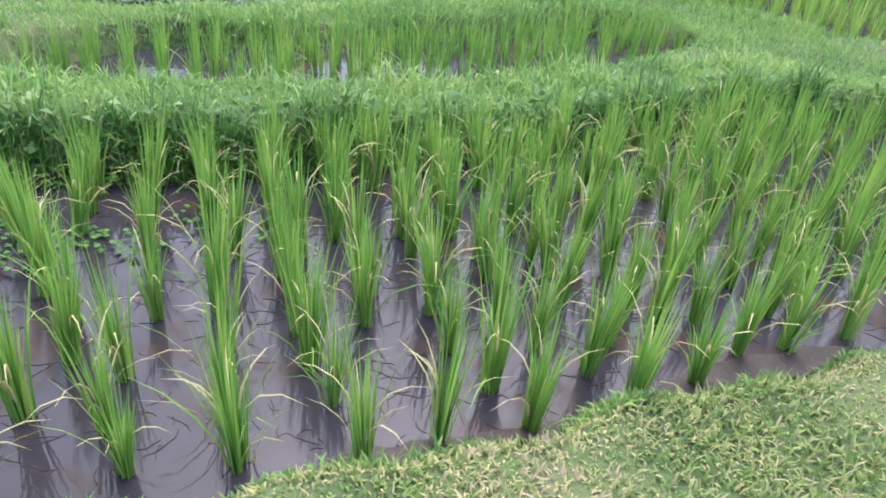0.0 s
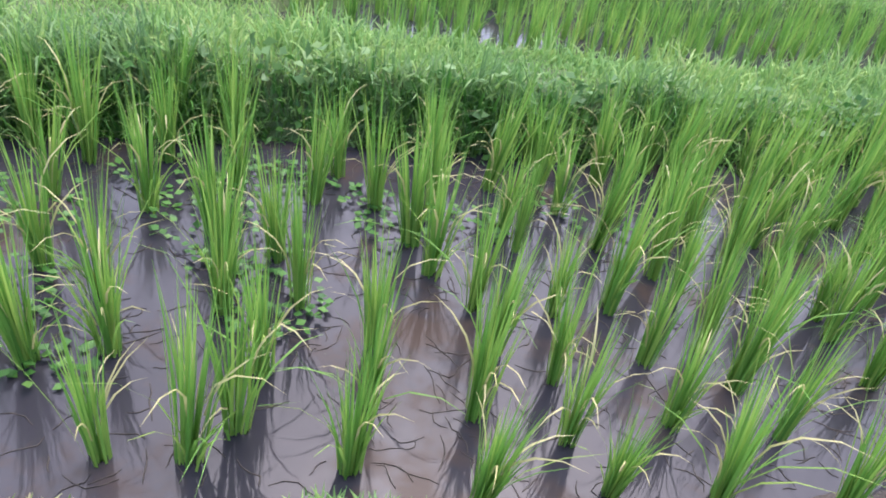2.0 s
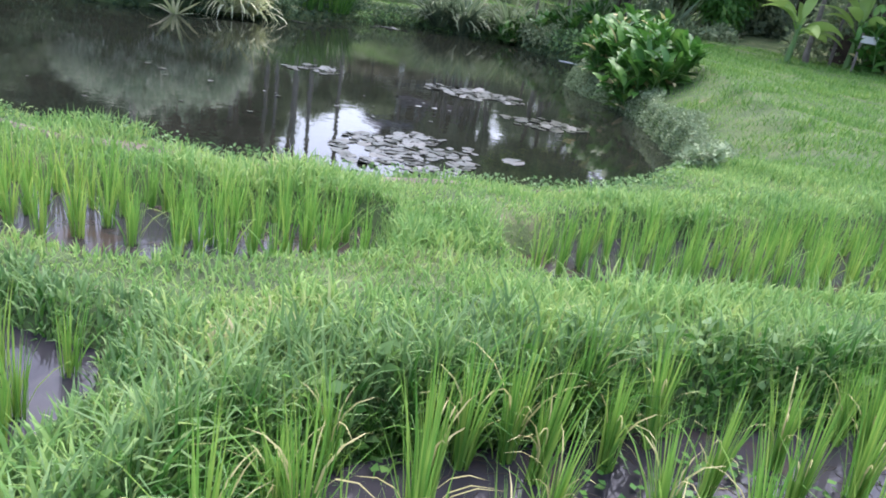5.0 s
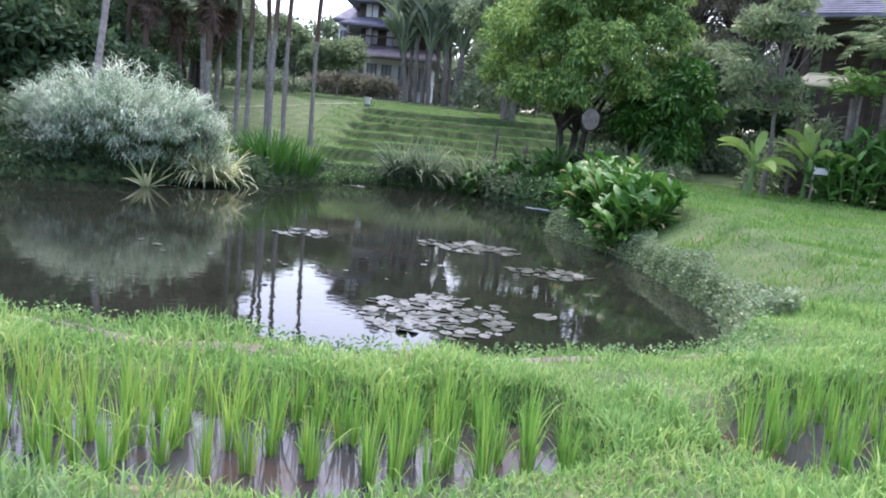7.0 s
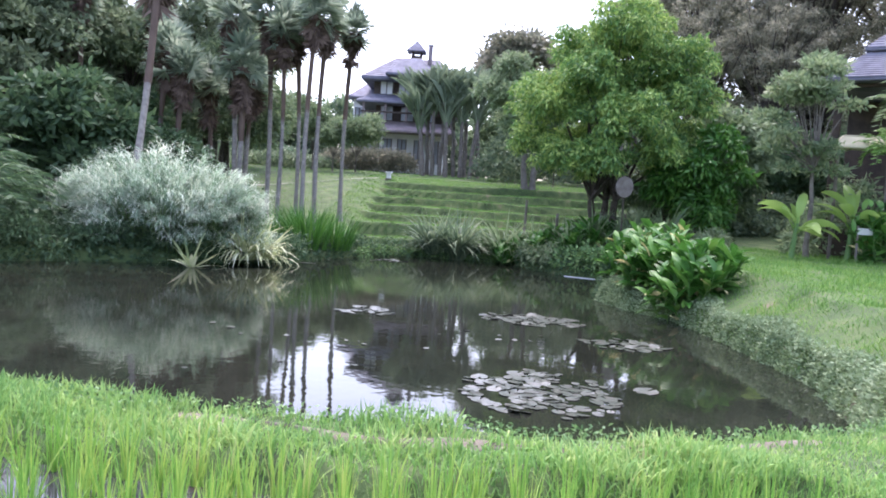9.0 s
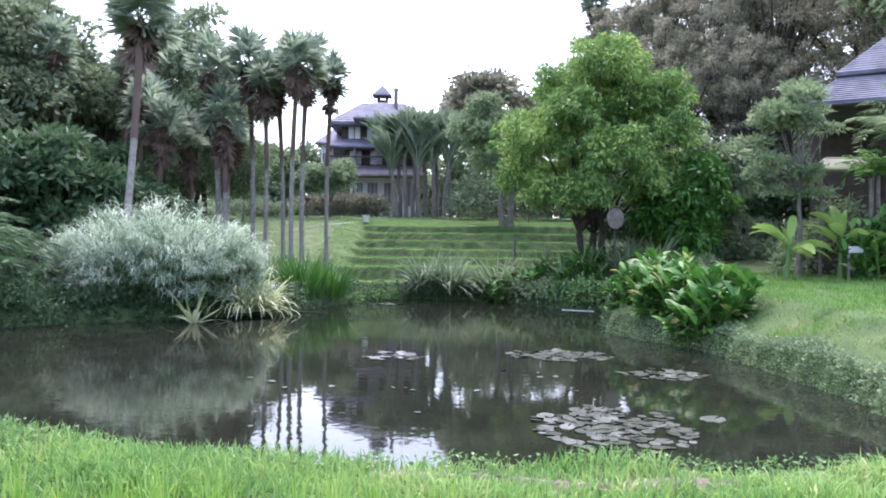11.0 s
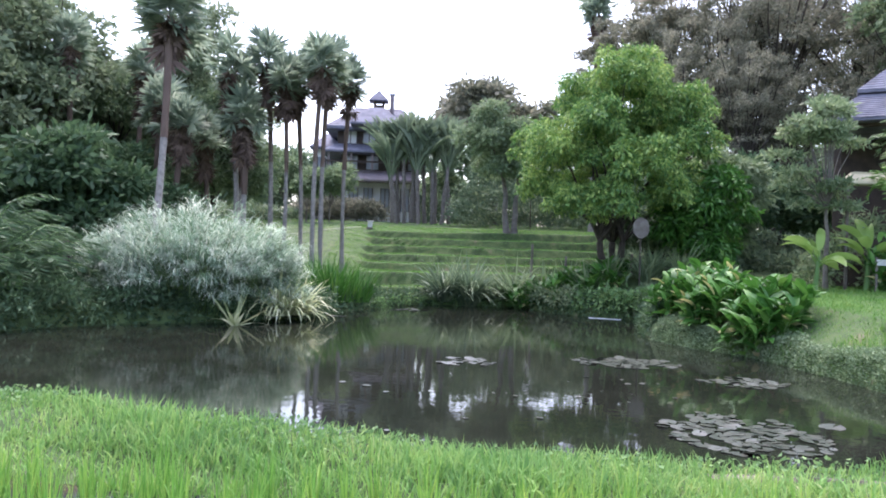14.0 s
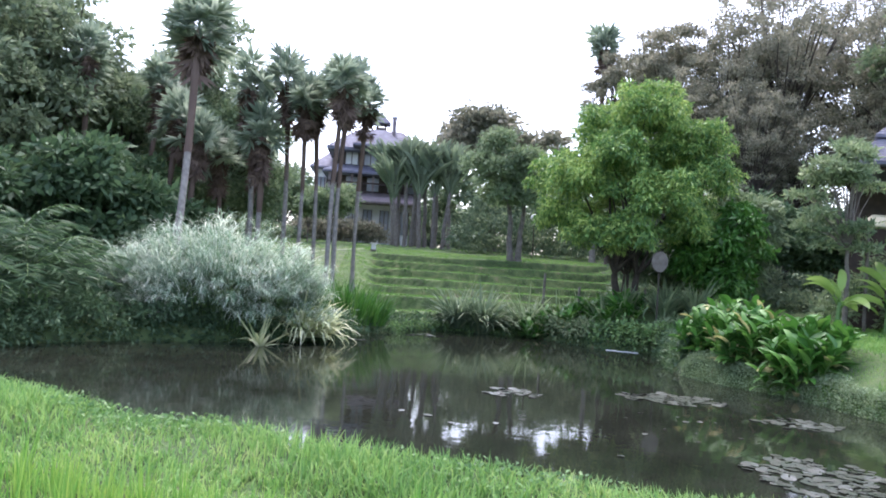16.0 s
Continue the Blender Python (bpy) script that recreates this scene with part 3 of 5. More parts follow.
def bent(a, b, sag=0.0, n=6, wild=0.03):
    """A line from a to b with a slight bow and crookedness."""
    a, b = np.array(a, float), np.array(b, float)
    t = np.linspace(0, 1, n)[:, None]
    p = a + (b - a) * t
    p[:, 2] += sag * np.sin(np.pi * t[:, 0])
    p[1:-1] += rng.normal(0, wild * np.linalg.norm(b - a) / 4, (n - 2, 3))
    return p


def tree(name, x, y, fork, crown, lobes, size, per_lobe, leaf, droop, mat, bark, girth, label, stems=((0, 0),), low=-0.5, squash=0.75, solid=0.35, shell=(0.4, 0.92), masses=None):
    """A tree: stems from the ground to the fork, limbs to the lobes of its crown. Heights are above the foot."""
    z = ground_at(x, y) - 0.1
    e = empty(name, x, y, z, label, "tree")
    c, r = crown
    masses = masses or lobes_in(c, r, lobes, size, low, shell)
    pieces = []
    tops = []
    for sx, sy in stems:
        top = (sx * 2.2 + rng.normal(0, 0.1), sy * 2.2, fork)
        line = bent((sx, sy, 0), top, n=7, wild=0.05)
        pieces.append(tube(line, np.linspace(girth, girth * 0.62, 7) * np.array([1.35, 1.05, 1, 1, 1, 1, 1]), 9))
        tops.append(top)
    for i, (c2, r2) in enumerate(masses):
        if len(masses) > 50 and i % (3 if lobes > 50 else 12):
            continue
        top = tops[int(rng.integers(len(tops)))]
        if c2[2] > fork * 0.7:
            pieces.append(tube(bent(top, c2, 0.05 * r[2]), np.linspace(girth * 0.36, girth * 0.06, 6), 6))
    quads_ob("trunk", *joined(*pieces), bark, e)
    quads_ob("crown", *foliage(masses, per_lobe, *leaf, droop, squash, solid=solid), mat, e)
    return e


def billows(masses, count, size):
    """Smaller masses crowding over each great one, as a crown of many sprays."""
    out = []
    for c, r in masses:
        out.append((np.array(c, float), r * 0.72))
        for i in range(count):
            z = 1 - 1.5 * (i + 0.5) / count
            a, k = i * 2.39996 + rng.uniform(0, 1), math.sqrt(max(1 - z * z, 0))
            d = np.array([math.cos(a) * k, math.sin(a) * k, z])
            out.append((np.array(c) + d * r * rng.uniform(0.62, 0.95), r * rng.uniform(*size)))
    return out


MANGO_MASSES = [((0.0, -1.2, 8.5), 1.6), ((-1.5, 0.3, 7.9), 1.5), ((1.0, 1.2, 8.8), 1.4), ((3.3, -0.9, 7.7), 1.15), ((3.2, -1.1, 6.2), 1.25), ((2.9, -0.6, 4.5), 1.25), ((-2.9, -1.1, 5.9), 1.55), ((-3.9, 0.0, 4.7), 1.0),
                ((0.5, -2.9, 5.3), 1.4), ((-0.9, -2.7, 4.0), 1.2), ((-1.6, -2.0, 6.9), 1.15), ((-3.3, 1.8, 6.3), 1.4), ((0.5, 3.0, 6.5), 1.9), ((2.6, 2.4, 6.8), 1.6), ((1.9, -2.5, 4.4), 1.0), ((3.9, 0.8, 5.2), 1.0),
                ((0.3, 0.5, 6.2), 1.8), ((1.9, -0.3, 7.3), 1.4), ((1.8, 0.3, 8.6), 1.1), ((-0.6, 1.6, 7.4), 1.6), ((-2.6, -1.7, 4.1), 1.0), ((-1.2, 3.0, 4.8), 1.4)]
tree("mango_tree", 0.15, 35.6, 3.0, ((-0.3, 0.4, 7.0), (4.5, 4.2, 5.1)), 36, (0.9, 1.6), 900, (0.26, 0.075), 0.95, M_MANGO, M_BARK_DARK, 0.24,
     "rounded bright green mango-like tree with drooping leaves above the pond", stems=((-0.25, 0), (0.22, 0.1), (0.05, 0.3)), solid=0.22, squash=0.85, masses=billows([((x * 0.93, y, 4.1 + (z - 3.7) * 1.28), r) for (x, y, z), r in MANGO_MASSES], 12, (0.28, 0.46)))
tree("shrub_tree", 6.0, 37.5, 1.2, ((0.2, 0, 3.4), (2.3, 2.2, 3.0)), 16, (0.8, 1.4), 620, (0.40, 0.13), 0.7, M_MID, M_BARK_DARK, 0.14,
     "low dark green bushy tree under the taller trees", low=-1.0)
tree("shrub_tree", 3.9, 34.2, 1.0, ((0.2, 0, 2.5), (2.2, 1.6, 2.5)), 18, (0.6, 1.0), 620, (0.38, 0.12), 0.8, M_CANNA, M_BARK_DARK, 0.1,
     "leafy dark green bushy tree beside the mango-like tree", low=-0.9)
tree("shrub_tree", 3.6, 39.5, 1.2, ((0.0, 0, 3.2), (2.2, 2.0, 2.8)), 12, (0.9, 1.4), 520, (0.40, 0.13), 0.7, M_DARK, M_BARK_DARK, 0.14,
     "dark green bushy tree behind the mango-like tree", low=-1.0)
tree("rain_tree", -2.2, 53.5, 4.2, ((-0.6, 0.3, 5.9), (2.9, 2.9, 3.3)), 30, (0.8, 1.3), 620, (0.32, 0.12), 0.4, M_MID, M_BARK, 0.22,
     "round green tree with a pale leaning trunk on the lawn", stems=((0.15, 0), (-0.35, 0.1)), low=-0.7)
tree("rain_tree", -1.0, 76.0, 7.0, ((0, 0, 10.6), (6.5, 5, 2.8)), 16, (1.5, 2.4), 160, (0.7, 0.3), 0.2, M_BROWNISH, M_BARK_DARK, 0.4,
     "wide spreading olive tree behind the lawn")
# the tall brownish trees beyond the pavilion
tall = tree("tall_tree", 8.2, 54, 9.0, ((0.3, 0, 13.5), (3.6, 4, 5.4)), 90, (0.35, 0.8), 560, (0.25, 0.11), 0.4, M_BROWNISH, M_BARK_DARK, 0.3,
            "tall open olive-brown tree with sky showing between its leaves")
tall_2 = tree("tall_tree", 14.5, 50, 8.0, ((0, 0, 14.0), (5.5, 5, 8.0)), 170, (0.4, 0.95), 230, (0.26, 0.13), 0.45, M_BROWNISH, M_BARK_DARK, 0.38,
              "tall dense olive-brown tree behind the pavilion", low=-0.9, solid=0.5, squash=1.0, shell=(0.25, 1.0))
tall_3 = tree("tall_tree", 21.5, 45, 8.0, ((0, 0, 14.0), (5.5, 5, 8.5)), 170, (0.4, 0.95), 230, (0.26, 0.13), 0.45, M_BROWNISH, M_BARK_DARK, 0.38,
              "tall dense olive-green tree behind the pavilion", low=-0.9, solid=0.5, squash=1.0, shell=(0.25, 1.0))
tree("tall_tree", 18.6, 40.5, 7.0, ((0, 0, 14.0), (3.6, 3.2, 5.0)), 60, (0.5, 1.1), 300, (0.36, 0.16), 0.4, M_MID, M_BARK_DARK, 0.26,
     "tall bright green broad-leaved tree behind the pavilion", low=-0.8)
left_1 = tree("broadleaf_tree", -23.6, 33.0, 2.4, ((0, 0, 4.2), (2.8, 2.8, 3.1)), 40, (0.6, 1.2), 320, (0.48, 0.2), 0.35, M_SHORE, M_BARK_DARK, 0.2,
              "dark green broad-leaved tree at the edge of the wood", low=-0.8)
left_2 = tree("broadleaf_tree", -29.8, 36.5, 6.0, ((0, 0, 9.0), (4.4, 4.4, 6.0)), 60, (0.7, 1.4), 170, (0.40, 0.19), 0.3, M_HAZY, M_BARK_DARK, 0.3,
              "tall green tree in the wood beside the pond", low=-0.7)
left_3 = tree("broadleaf_tree", -20.8, 45.0, 4.5, ((0, 0, 6.0), (3.4, 3.2, 4.4)), 44, (0.7, 1.3), 430, (0.30, 0.12), 0.3, M_MID, M_BARK_DARK, 0.22,
              "green tree behind the fan palms", low=-0.8)
small = tree("young_tree", -21.6, 57.0, 1.6, ((0, 0, 3.8), (1.9, 1.9, 2.4)), 14, (0.7, 1.1), 420, (0.36, 0.15), 0.2, M_MID, M_BARK, 0.09,
             "slender young green tree on the lawn by the house", low=-0.8)


def another(ob, x, y, s, sz, turn, label=""):
    c = copy_thing(ob, Matrix.LocRotScale((x, y, ground_at(x, y) - 0.1), Euler((0, 0, turn)), (s, s, sz)))
    return tagged(c, label)


another(tall_2, 26.5, 40.0, 1.0, 1.05, 2.1, "tall dense olive-brown tree at the edge of the garden")
another(tall_2, 18.5, 58.0, 1.05, 1.1, 4.0)
another(tall_2, 33.0, 48.0, 1.2, 1.1, 1.0)
another(tall_3, 11.0, 62.0, 1.0, 0.95, 1.2)
another(tall_3, 27.0, 56.0, 1.1, 1.05, 3.0)
another(tall_3, 38.0, 36.0, 1.1, 1.0, 5.0)
another(tall_3, 10.5, 45.0, 0.62, 0.62, 1.0, "mid-height olive-brown tree under taller trees")
another(tall_2, 17.0, 43.5, 0.65, 0.6, 2.6, "mid-height olive-brown tree under taller trees")
another(left_1, 9.3, 41.0, 0.8, 0.8, 2.0, "dark green broad-leaved tree under taller trees")
another(left_1, 13.0, 40.0, 0.9, 0.75, 4.0, "dark green broad-leaved tree under taller trees")
another(left_1, 19.5, 37.5, 1.0, 1.0, 5.2, "dark green broad-leaved tree beside the pavilion")
for x, y, s, sz, a in ((-34, 46, 1.1, 1.0, 0.7), (-31, 40.5, 0.95, 0.85, 2.9), (-26.0, 48, 0.9, 0.75, 4.0), (-33.5, 31, 1.0, 0.95, 1.4), (-40, 38, 1.2, 1.1, 5.1), (-37, 25, 1.0, 0.9, 0.2), (-27.0, 60, 1.0, 0.8, 2.2)):
    another(left_2, x, y, s, sz, a, "tall green tree in the wood beside the pond")
for x, y, s, sz, a in ((-26.8, 29.5, 0.85, 0.85, 1.0), (-20.3, 36.5, 0.7, 0.62, 3.0), (-24.5, 38.5, 1.0, 0.95, 2.0), (-30.0, 25.0, 1.0, 0.9, 5.0), (-28.5, 19.0, 1.0, 0.8, 0.5)):
    another(left_1, x, y, s, sz, a)
for x, y, s, sz, a in ((-23.5, 52.0, 1.0, 1.0, 1.0), (-26.0, 43.0, 1.0, 1.1, 2.0)):
    another(left_3, x, y, s, sz, a)
another(tall_2, 22.5, 52.0, 1.0, 1.0, 0.4)
another(tall_3, 10.8, 49.0, 0.75, 0.85, 3.3)
another(tall, 5.6, 57.5, 0.8, 0.92, 2.2)
another(tall_2, 7.6, 47.5, 0.6, 0.62, 0.5, "mid-height olive-brown tree under taller trees")
another(tall_3, 13.6, 46.5, 0.6, 0.58, 2.5, "mid-height olive-brown tree under taller trees")
another(left_2, -22.8, 47.5, 0.9, 1.0, 1.1, "tall green tree in the wood beside the pond")
another(left_2, -28.5, 40.5, 1.0, 1.0, 3.1, "tall green tree in the wood beside the pond")
another(small, -15.9, 62.0, 0.9, 0.8, 2.0)
another(small, -17.6, 61.0, 0.8, 0.75, 3.0)
another(small, -19.6, 62.5, 1.0, 1.0, 5.0)
another(small, -24.5, 60.0, 1.3, 1.1, 4.0)
distant = tree("distant_tree", -75, 101, 4.0, ((0, 0, 7.5), (4.4, 4.2, 5.0)), 30, (1.0, 1.8), 36, (0.8, 0.35), 0.3, M_MID, M_BARK_DARK, 0.3, "distant green tree closing the view", low=-0.8)
for i in range(25):
    another(distant, -69 + i * 6.0 + rng.uniform(-1.5, 1.5), 100 + rng.uniform(-6, 10), 1.0, 0.6 + 0.6 * (abs(i - 9) > 5), rng.uniform(0, 6))


def broad_leaf(foot, way, length, width, arch, n=7, roll=0.0):
    """A long paddle leaf with a drooping tip, two faces wide."""
    way = np.array(way, float)
    flat = np.array([way[0], way[1], 0])
    flat /= np.linalg.norm(flat) + 1e-9
    side = np.array([-flat[1], flat[0], 0])
    el = math.atan2(way[2], math.hypot(way[0], way[1]))
    p = np.array(foot, float)
    v = []
    for i in range(n):
        t = i / (n - 1)
        w = width * 0.5 * math.sin(math.pi * min(0.06 + t * 0.94, 1)) ** 0.6 * (1 - 0.25 * t) if 0 < t < 1 else width * 0.03
        a = el - arch * t
        nrm = np.array([-math.sin(a) * flat[0], -math.sin(a) * flat[1], math.cos(a)])
        across = side * math.cos(roll) + nrm * math.sin(roll)
        lift = nrm * math.cos(roll) - side * math.sin(roll)
        v += [p - across * w + lift * w * 0.3, p, p + across * w + lift * w * 0.3]
        p = p + (flat * math.cos(a) + np.array([0, 0, math.sin(a)])) * length / (n - 1)
    q = [(3 * i + j, 3 * i + j + 1, 3 * i + j + 4, 3 * i + j + 3) for i in range(n - 1) for j in (0, 1)]
    return np.array(v), np.array(q)


# ---------------------------------------------------------------- palms
def fan_leaf(centre, way, size, n=16, hang=0.35):
    """One fan leaf: a stalk and long pointed fingers in a fan."""
    way = np.array(way) / np.linalg.norm(way)
    side = np.cross(way, (0, 0, 1.0))
    side /= np.linalg.norm(side) + 1e-9
    up = np.cross(side, way)
    roll = rng.normal(0, 0.6)
    side, up = side * math.cos(roll) + up * math.sin(roll), up * math.cos(roll) - side * math.sin(roll)
    hub = np.array(centre) + way * size * rng.uniform(0.15, 0.85)
    th = np.linspace(-1.5, 1.5, n)
    d = np.cos(th)[:, None] * way + np.sin(th)[:, None] * side * 1.0 + 0.12 * rng.normal(size=(n, 3))
    d[:, 2] -= hang * rng.uniform(0.3, 1.2, n)
    fingers = leaves(np.repeat(hub[None], n, 0), d, size * rng.uniform(0.75, 1.0, n), np.full(n, size * 0.15), 0.1, np.repeat(up[None], n, 0))
    stalk = tube([centre, hub], [0.025, 0.015], 4)
    return joined(fingers, stalk)


def fan_palm(x, y, height, lean, crown, leaf_count, skirt, girth, label):
    z = ground_at(x, y) - 0.1
    e = empty("fan_palm", x, y, z, label, "palm tree", "fan palms round the pond")
    top = np.array([lean[0], lean[1], height])
    t = np.linspace(0, 1, 12)[:, None]
    line = np.array([[0, 0, 0]]) * (1 - t) + top * t
    line[:, 0] += 0.25 * np.sin(np.pi * t[:, 0]) * np.sign(lean[0] + 0.01) * -0.5
    rad = np.linspace(girth * 0.9, girth * 0.62, 12) * (1 + 0.06 * rng.normal(size=12))
    rad[0] *= 1.5
    quads_ob("trunk", *tube(line, rad, 10), M_PALM_TRUNK, e)
    sleeve = tube(line[6:], rad[6:] * np.linspace(1.02, 1.6, 6) * rng.uniform(0.9, 1.15, 6), 9)
    tagged(quads_ob("old_leaf_base", *sleeve, M_SKIRT, e), "dark brown sleeve of old leaf bases")
    pieces = []
    leaf_count = int(leaf_count * 1.1)
    for i in range(leaf_count):
        a = i * 2.39996
        el = 1.45 - 1.95 * i / leaf_count + rng.normal(0, 0.12)
        w = (math.cos(a) * math.cos(el), math.sin(a) * math.cos(el), math.sin(el))
        pieces.append(fan_leaf(top + (0, 0, 0.3 * math.sin(el) + rng.uniform(-0.15, 0.15)), w, crown * 0.5 * rng.uniform(0.8, 1.2), 18, 0.15))
    quads_ob("crown", *joined(*pieces), M_FAN, e)
    pieces = []
    for i in range(int(skirt * 30)):
        a = rng.uniform(0, 6.28)
        w = (math.cos(a) * 0.6, math.sin(a) * 0.6, -1.0)
        pieces.append(fan_leaf(top + (0, 0, 0.15 - rng.uniform(0, 1) ** 1.6 * skirt * 0.8), w, crown * 0.34 * rng.uniform(0.7, 1.2), 11, 0.5))
    tagged(quads_ob("dead_leaf_skirt", *joined(*pieces), M_SKIRT, e), "brown dead leaves hanging under the crown")
    return e


SLIM = "slim fan palm with green crown above brown dead leaves"
fan_palm(-18.65, 28.2, 11.2, (-0.55, 3.3), 2.6, 30, 1.5, 0.17, "tall leaning fan palm with pale trunk and brown skirt")
for x, y, top_z, drift, crown, skirt, girth in ((-16.2, 38.0, 10.5, -0.35, 2.1, 1.7, 0.14), (-14.7, 38.0, 9.6, -0.4, 1.7, 1.6, 0.12), (-13.75, 35.4, 9.9, 0.15, 2.0, 1.6, 0.13),
                                                (-13.6, 37.3, 10.1, 0.1, 2.0, 1.6, 0.13), (-12.8, 39.8, 10.1, 0.15, 1.9, 1.6, 0.13), (-15.4, 37.0, 9.2, -0.1, 1.7, 1.6, 0.12)):
    fan_palm(x, y, top_z - ground_at(x, y), (drift, 0.2), crown, 26, skirt, girth, SLIM)
for x, y, top_z, drift in ((-17.6, 37.2, 9.9, -0.55), (-17.3, 36.6, 7.5, -0.05), (-20.5, 37.0, 7.2, 0.2), (-19.6, 39.0, 6.8, -0.2), (-21.8, 38.0, 8.3, 0.2), (-18.6, 42.0, 7.6, 0.2)):
    fan_palm(x, y, top_z - ground_at(x, y), (drift, 0.2), 1.9, 24, 2.0, 0.16, "fan palm with thick brown skirt before the wood")
fan_palm(-23.5, 40.0, 10.0, (0.3, 0.3), 1.9, 24, 2.0, 0.15, "fan palm rising out of the wood")
fan_palm(-25.7, 37.5, 11.0, (-0.3, 0.3), 1.9, 24, 2.0, 0.15, "fan palm rising out of the wood")
fan_palm(-27.2, 38.5, 9.2, (0.2, 0.0), 1.8, 22, 1.8, 0.15, "fan palm rising out of the wood")
fan_palm(5.0, 60.0, 17.3, (0.2, 0.2), 2.6, 26, 1.8, 0.2, "very tall fan palm seen against the sky")


def traveller_palm(x, y, height, fan, turn, label):
    """A trunk with one flat fan of long paddle leaves."""
    e = empty("traveller_palm", x, y, ground_at(x, y) - 0.1, label, "palm tree", "traveller palms by the house")
    e.rotation_euler[2] = turn
    lean = rng.normal(0, 0.25, 2)
    quads_ob("trunk", *tube(bent((0, 0, 0), (lean[0], lean[1], height), n=7), np.linspace(0.2, 0.15, 7), 8), M_BARK, e)
    stalks, blade_parts = [], []
    n = 15
    for i in range(n):
        a = radians(-36 + 72 * i / (n - 1)) + rng.normal(0, 0.04)
        d = np.array([math.sin(a), rng.normal(0, 0.08), math.cos(a)])
        foot = np.array([lean[0], lean[1], height])
        mid = foot + d * fan * rng.uniform(0.34, 0.44)
        stalks.append(tube([foot - (0, 0, 0.5), foot + d * fan * 0.2, mid], [0.12, 0.07, 0.04], 5))
        for k in range(4):
            turn_by = rng.uniform(0, 3.1)
            w = d + np.array([math.cos(turn_by), math.sin(turn_by), 0]) * 0.12
            blade_parts.append(broad_leaf(mid - d * 0.1 * k, w + np.array([0.001, 0.02, 0]), fan * rng.uniform(0.5, 0.68), fan * rng.uniform(0.07, 0.12), rng.uniform(0.1, 0.8), 6, rng.uniform(-1.2, 1.2)))
    tagged(quads_ob("leaf_fan", *joined(*stalks), M_HAZY, e), "pale overlapping leaf stalks in a fan", kind="stuff")
    quads_ob("foliage", *joined(*blade_parts), M_TRAVELLER, e)
    return e


for x, y, h, f, a in ((-10.9, 66.5, 5.8, 4.0, 0.2), (-10.4, 67, 4.9, 4.2, 0.9), (-9.9, 65.2, 5.6, 4.3, -0.2), (-9.3, 66.0, 5.2, 4.4, 0.2), (-8.7, 64.5, 4.7, 4.2, 0.0), (-8.1, 66.5, 5.6, 4.4, -0.7),
                      (-7.5, 65.4, 4.9, 4.3, 0.4), (-6.7, 65.2, 5.2, 4.2, 0.3), (-9.0, 68, 6.0, 4.3, 1.2), (-6.0, 66.5, 4.8, 4.0, -0.3), (-10.5, 64.2, 4.2, 3.8, 0.6), (-7.2, 67.5, 5.9, 4.2, -0.4)):
    traveller_palm(x, y, h, f, a, "traveller palm with grey trunk and fan of leaves")


# ---------------------------------------------------------------- plants on the shore
def clump(name, x, y, n, tall, wide, spread, radius, mat, label, category="plant", bend=0.9, seg=5, z=None, lean=(0.0, 0.15)):
    """Strap leaves fountaining from one foot."""
    z = (ground_at(x, y) if z is None else z) - 0.05
    az = rng.uniform(0, 6.28, n)
    r = radius * np.sqrt(rng.uniform(0, 1, n))
    base = np.stack([r * np.cos(az), r * np.sin(az), np.zeros(n)], -1)
    v, q = blades(base, az + rng.normal(0, 0.5, n), tall * rng.uniform(0.5, 1.15, n), wide * rng.uniform(0.7, 1.2, n), np.abs(rng.normal(bend, spread, n)), seg, lean=rng.uniform(*lean, n))
    ob = quads_ob(name, v, q, mat)
    ob.location = (x, y, z)
    return tagged(ob, label, category)


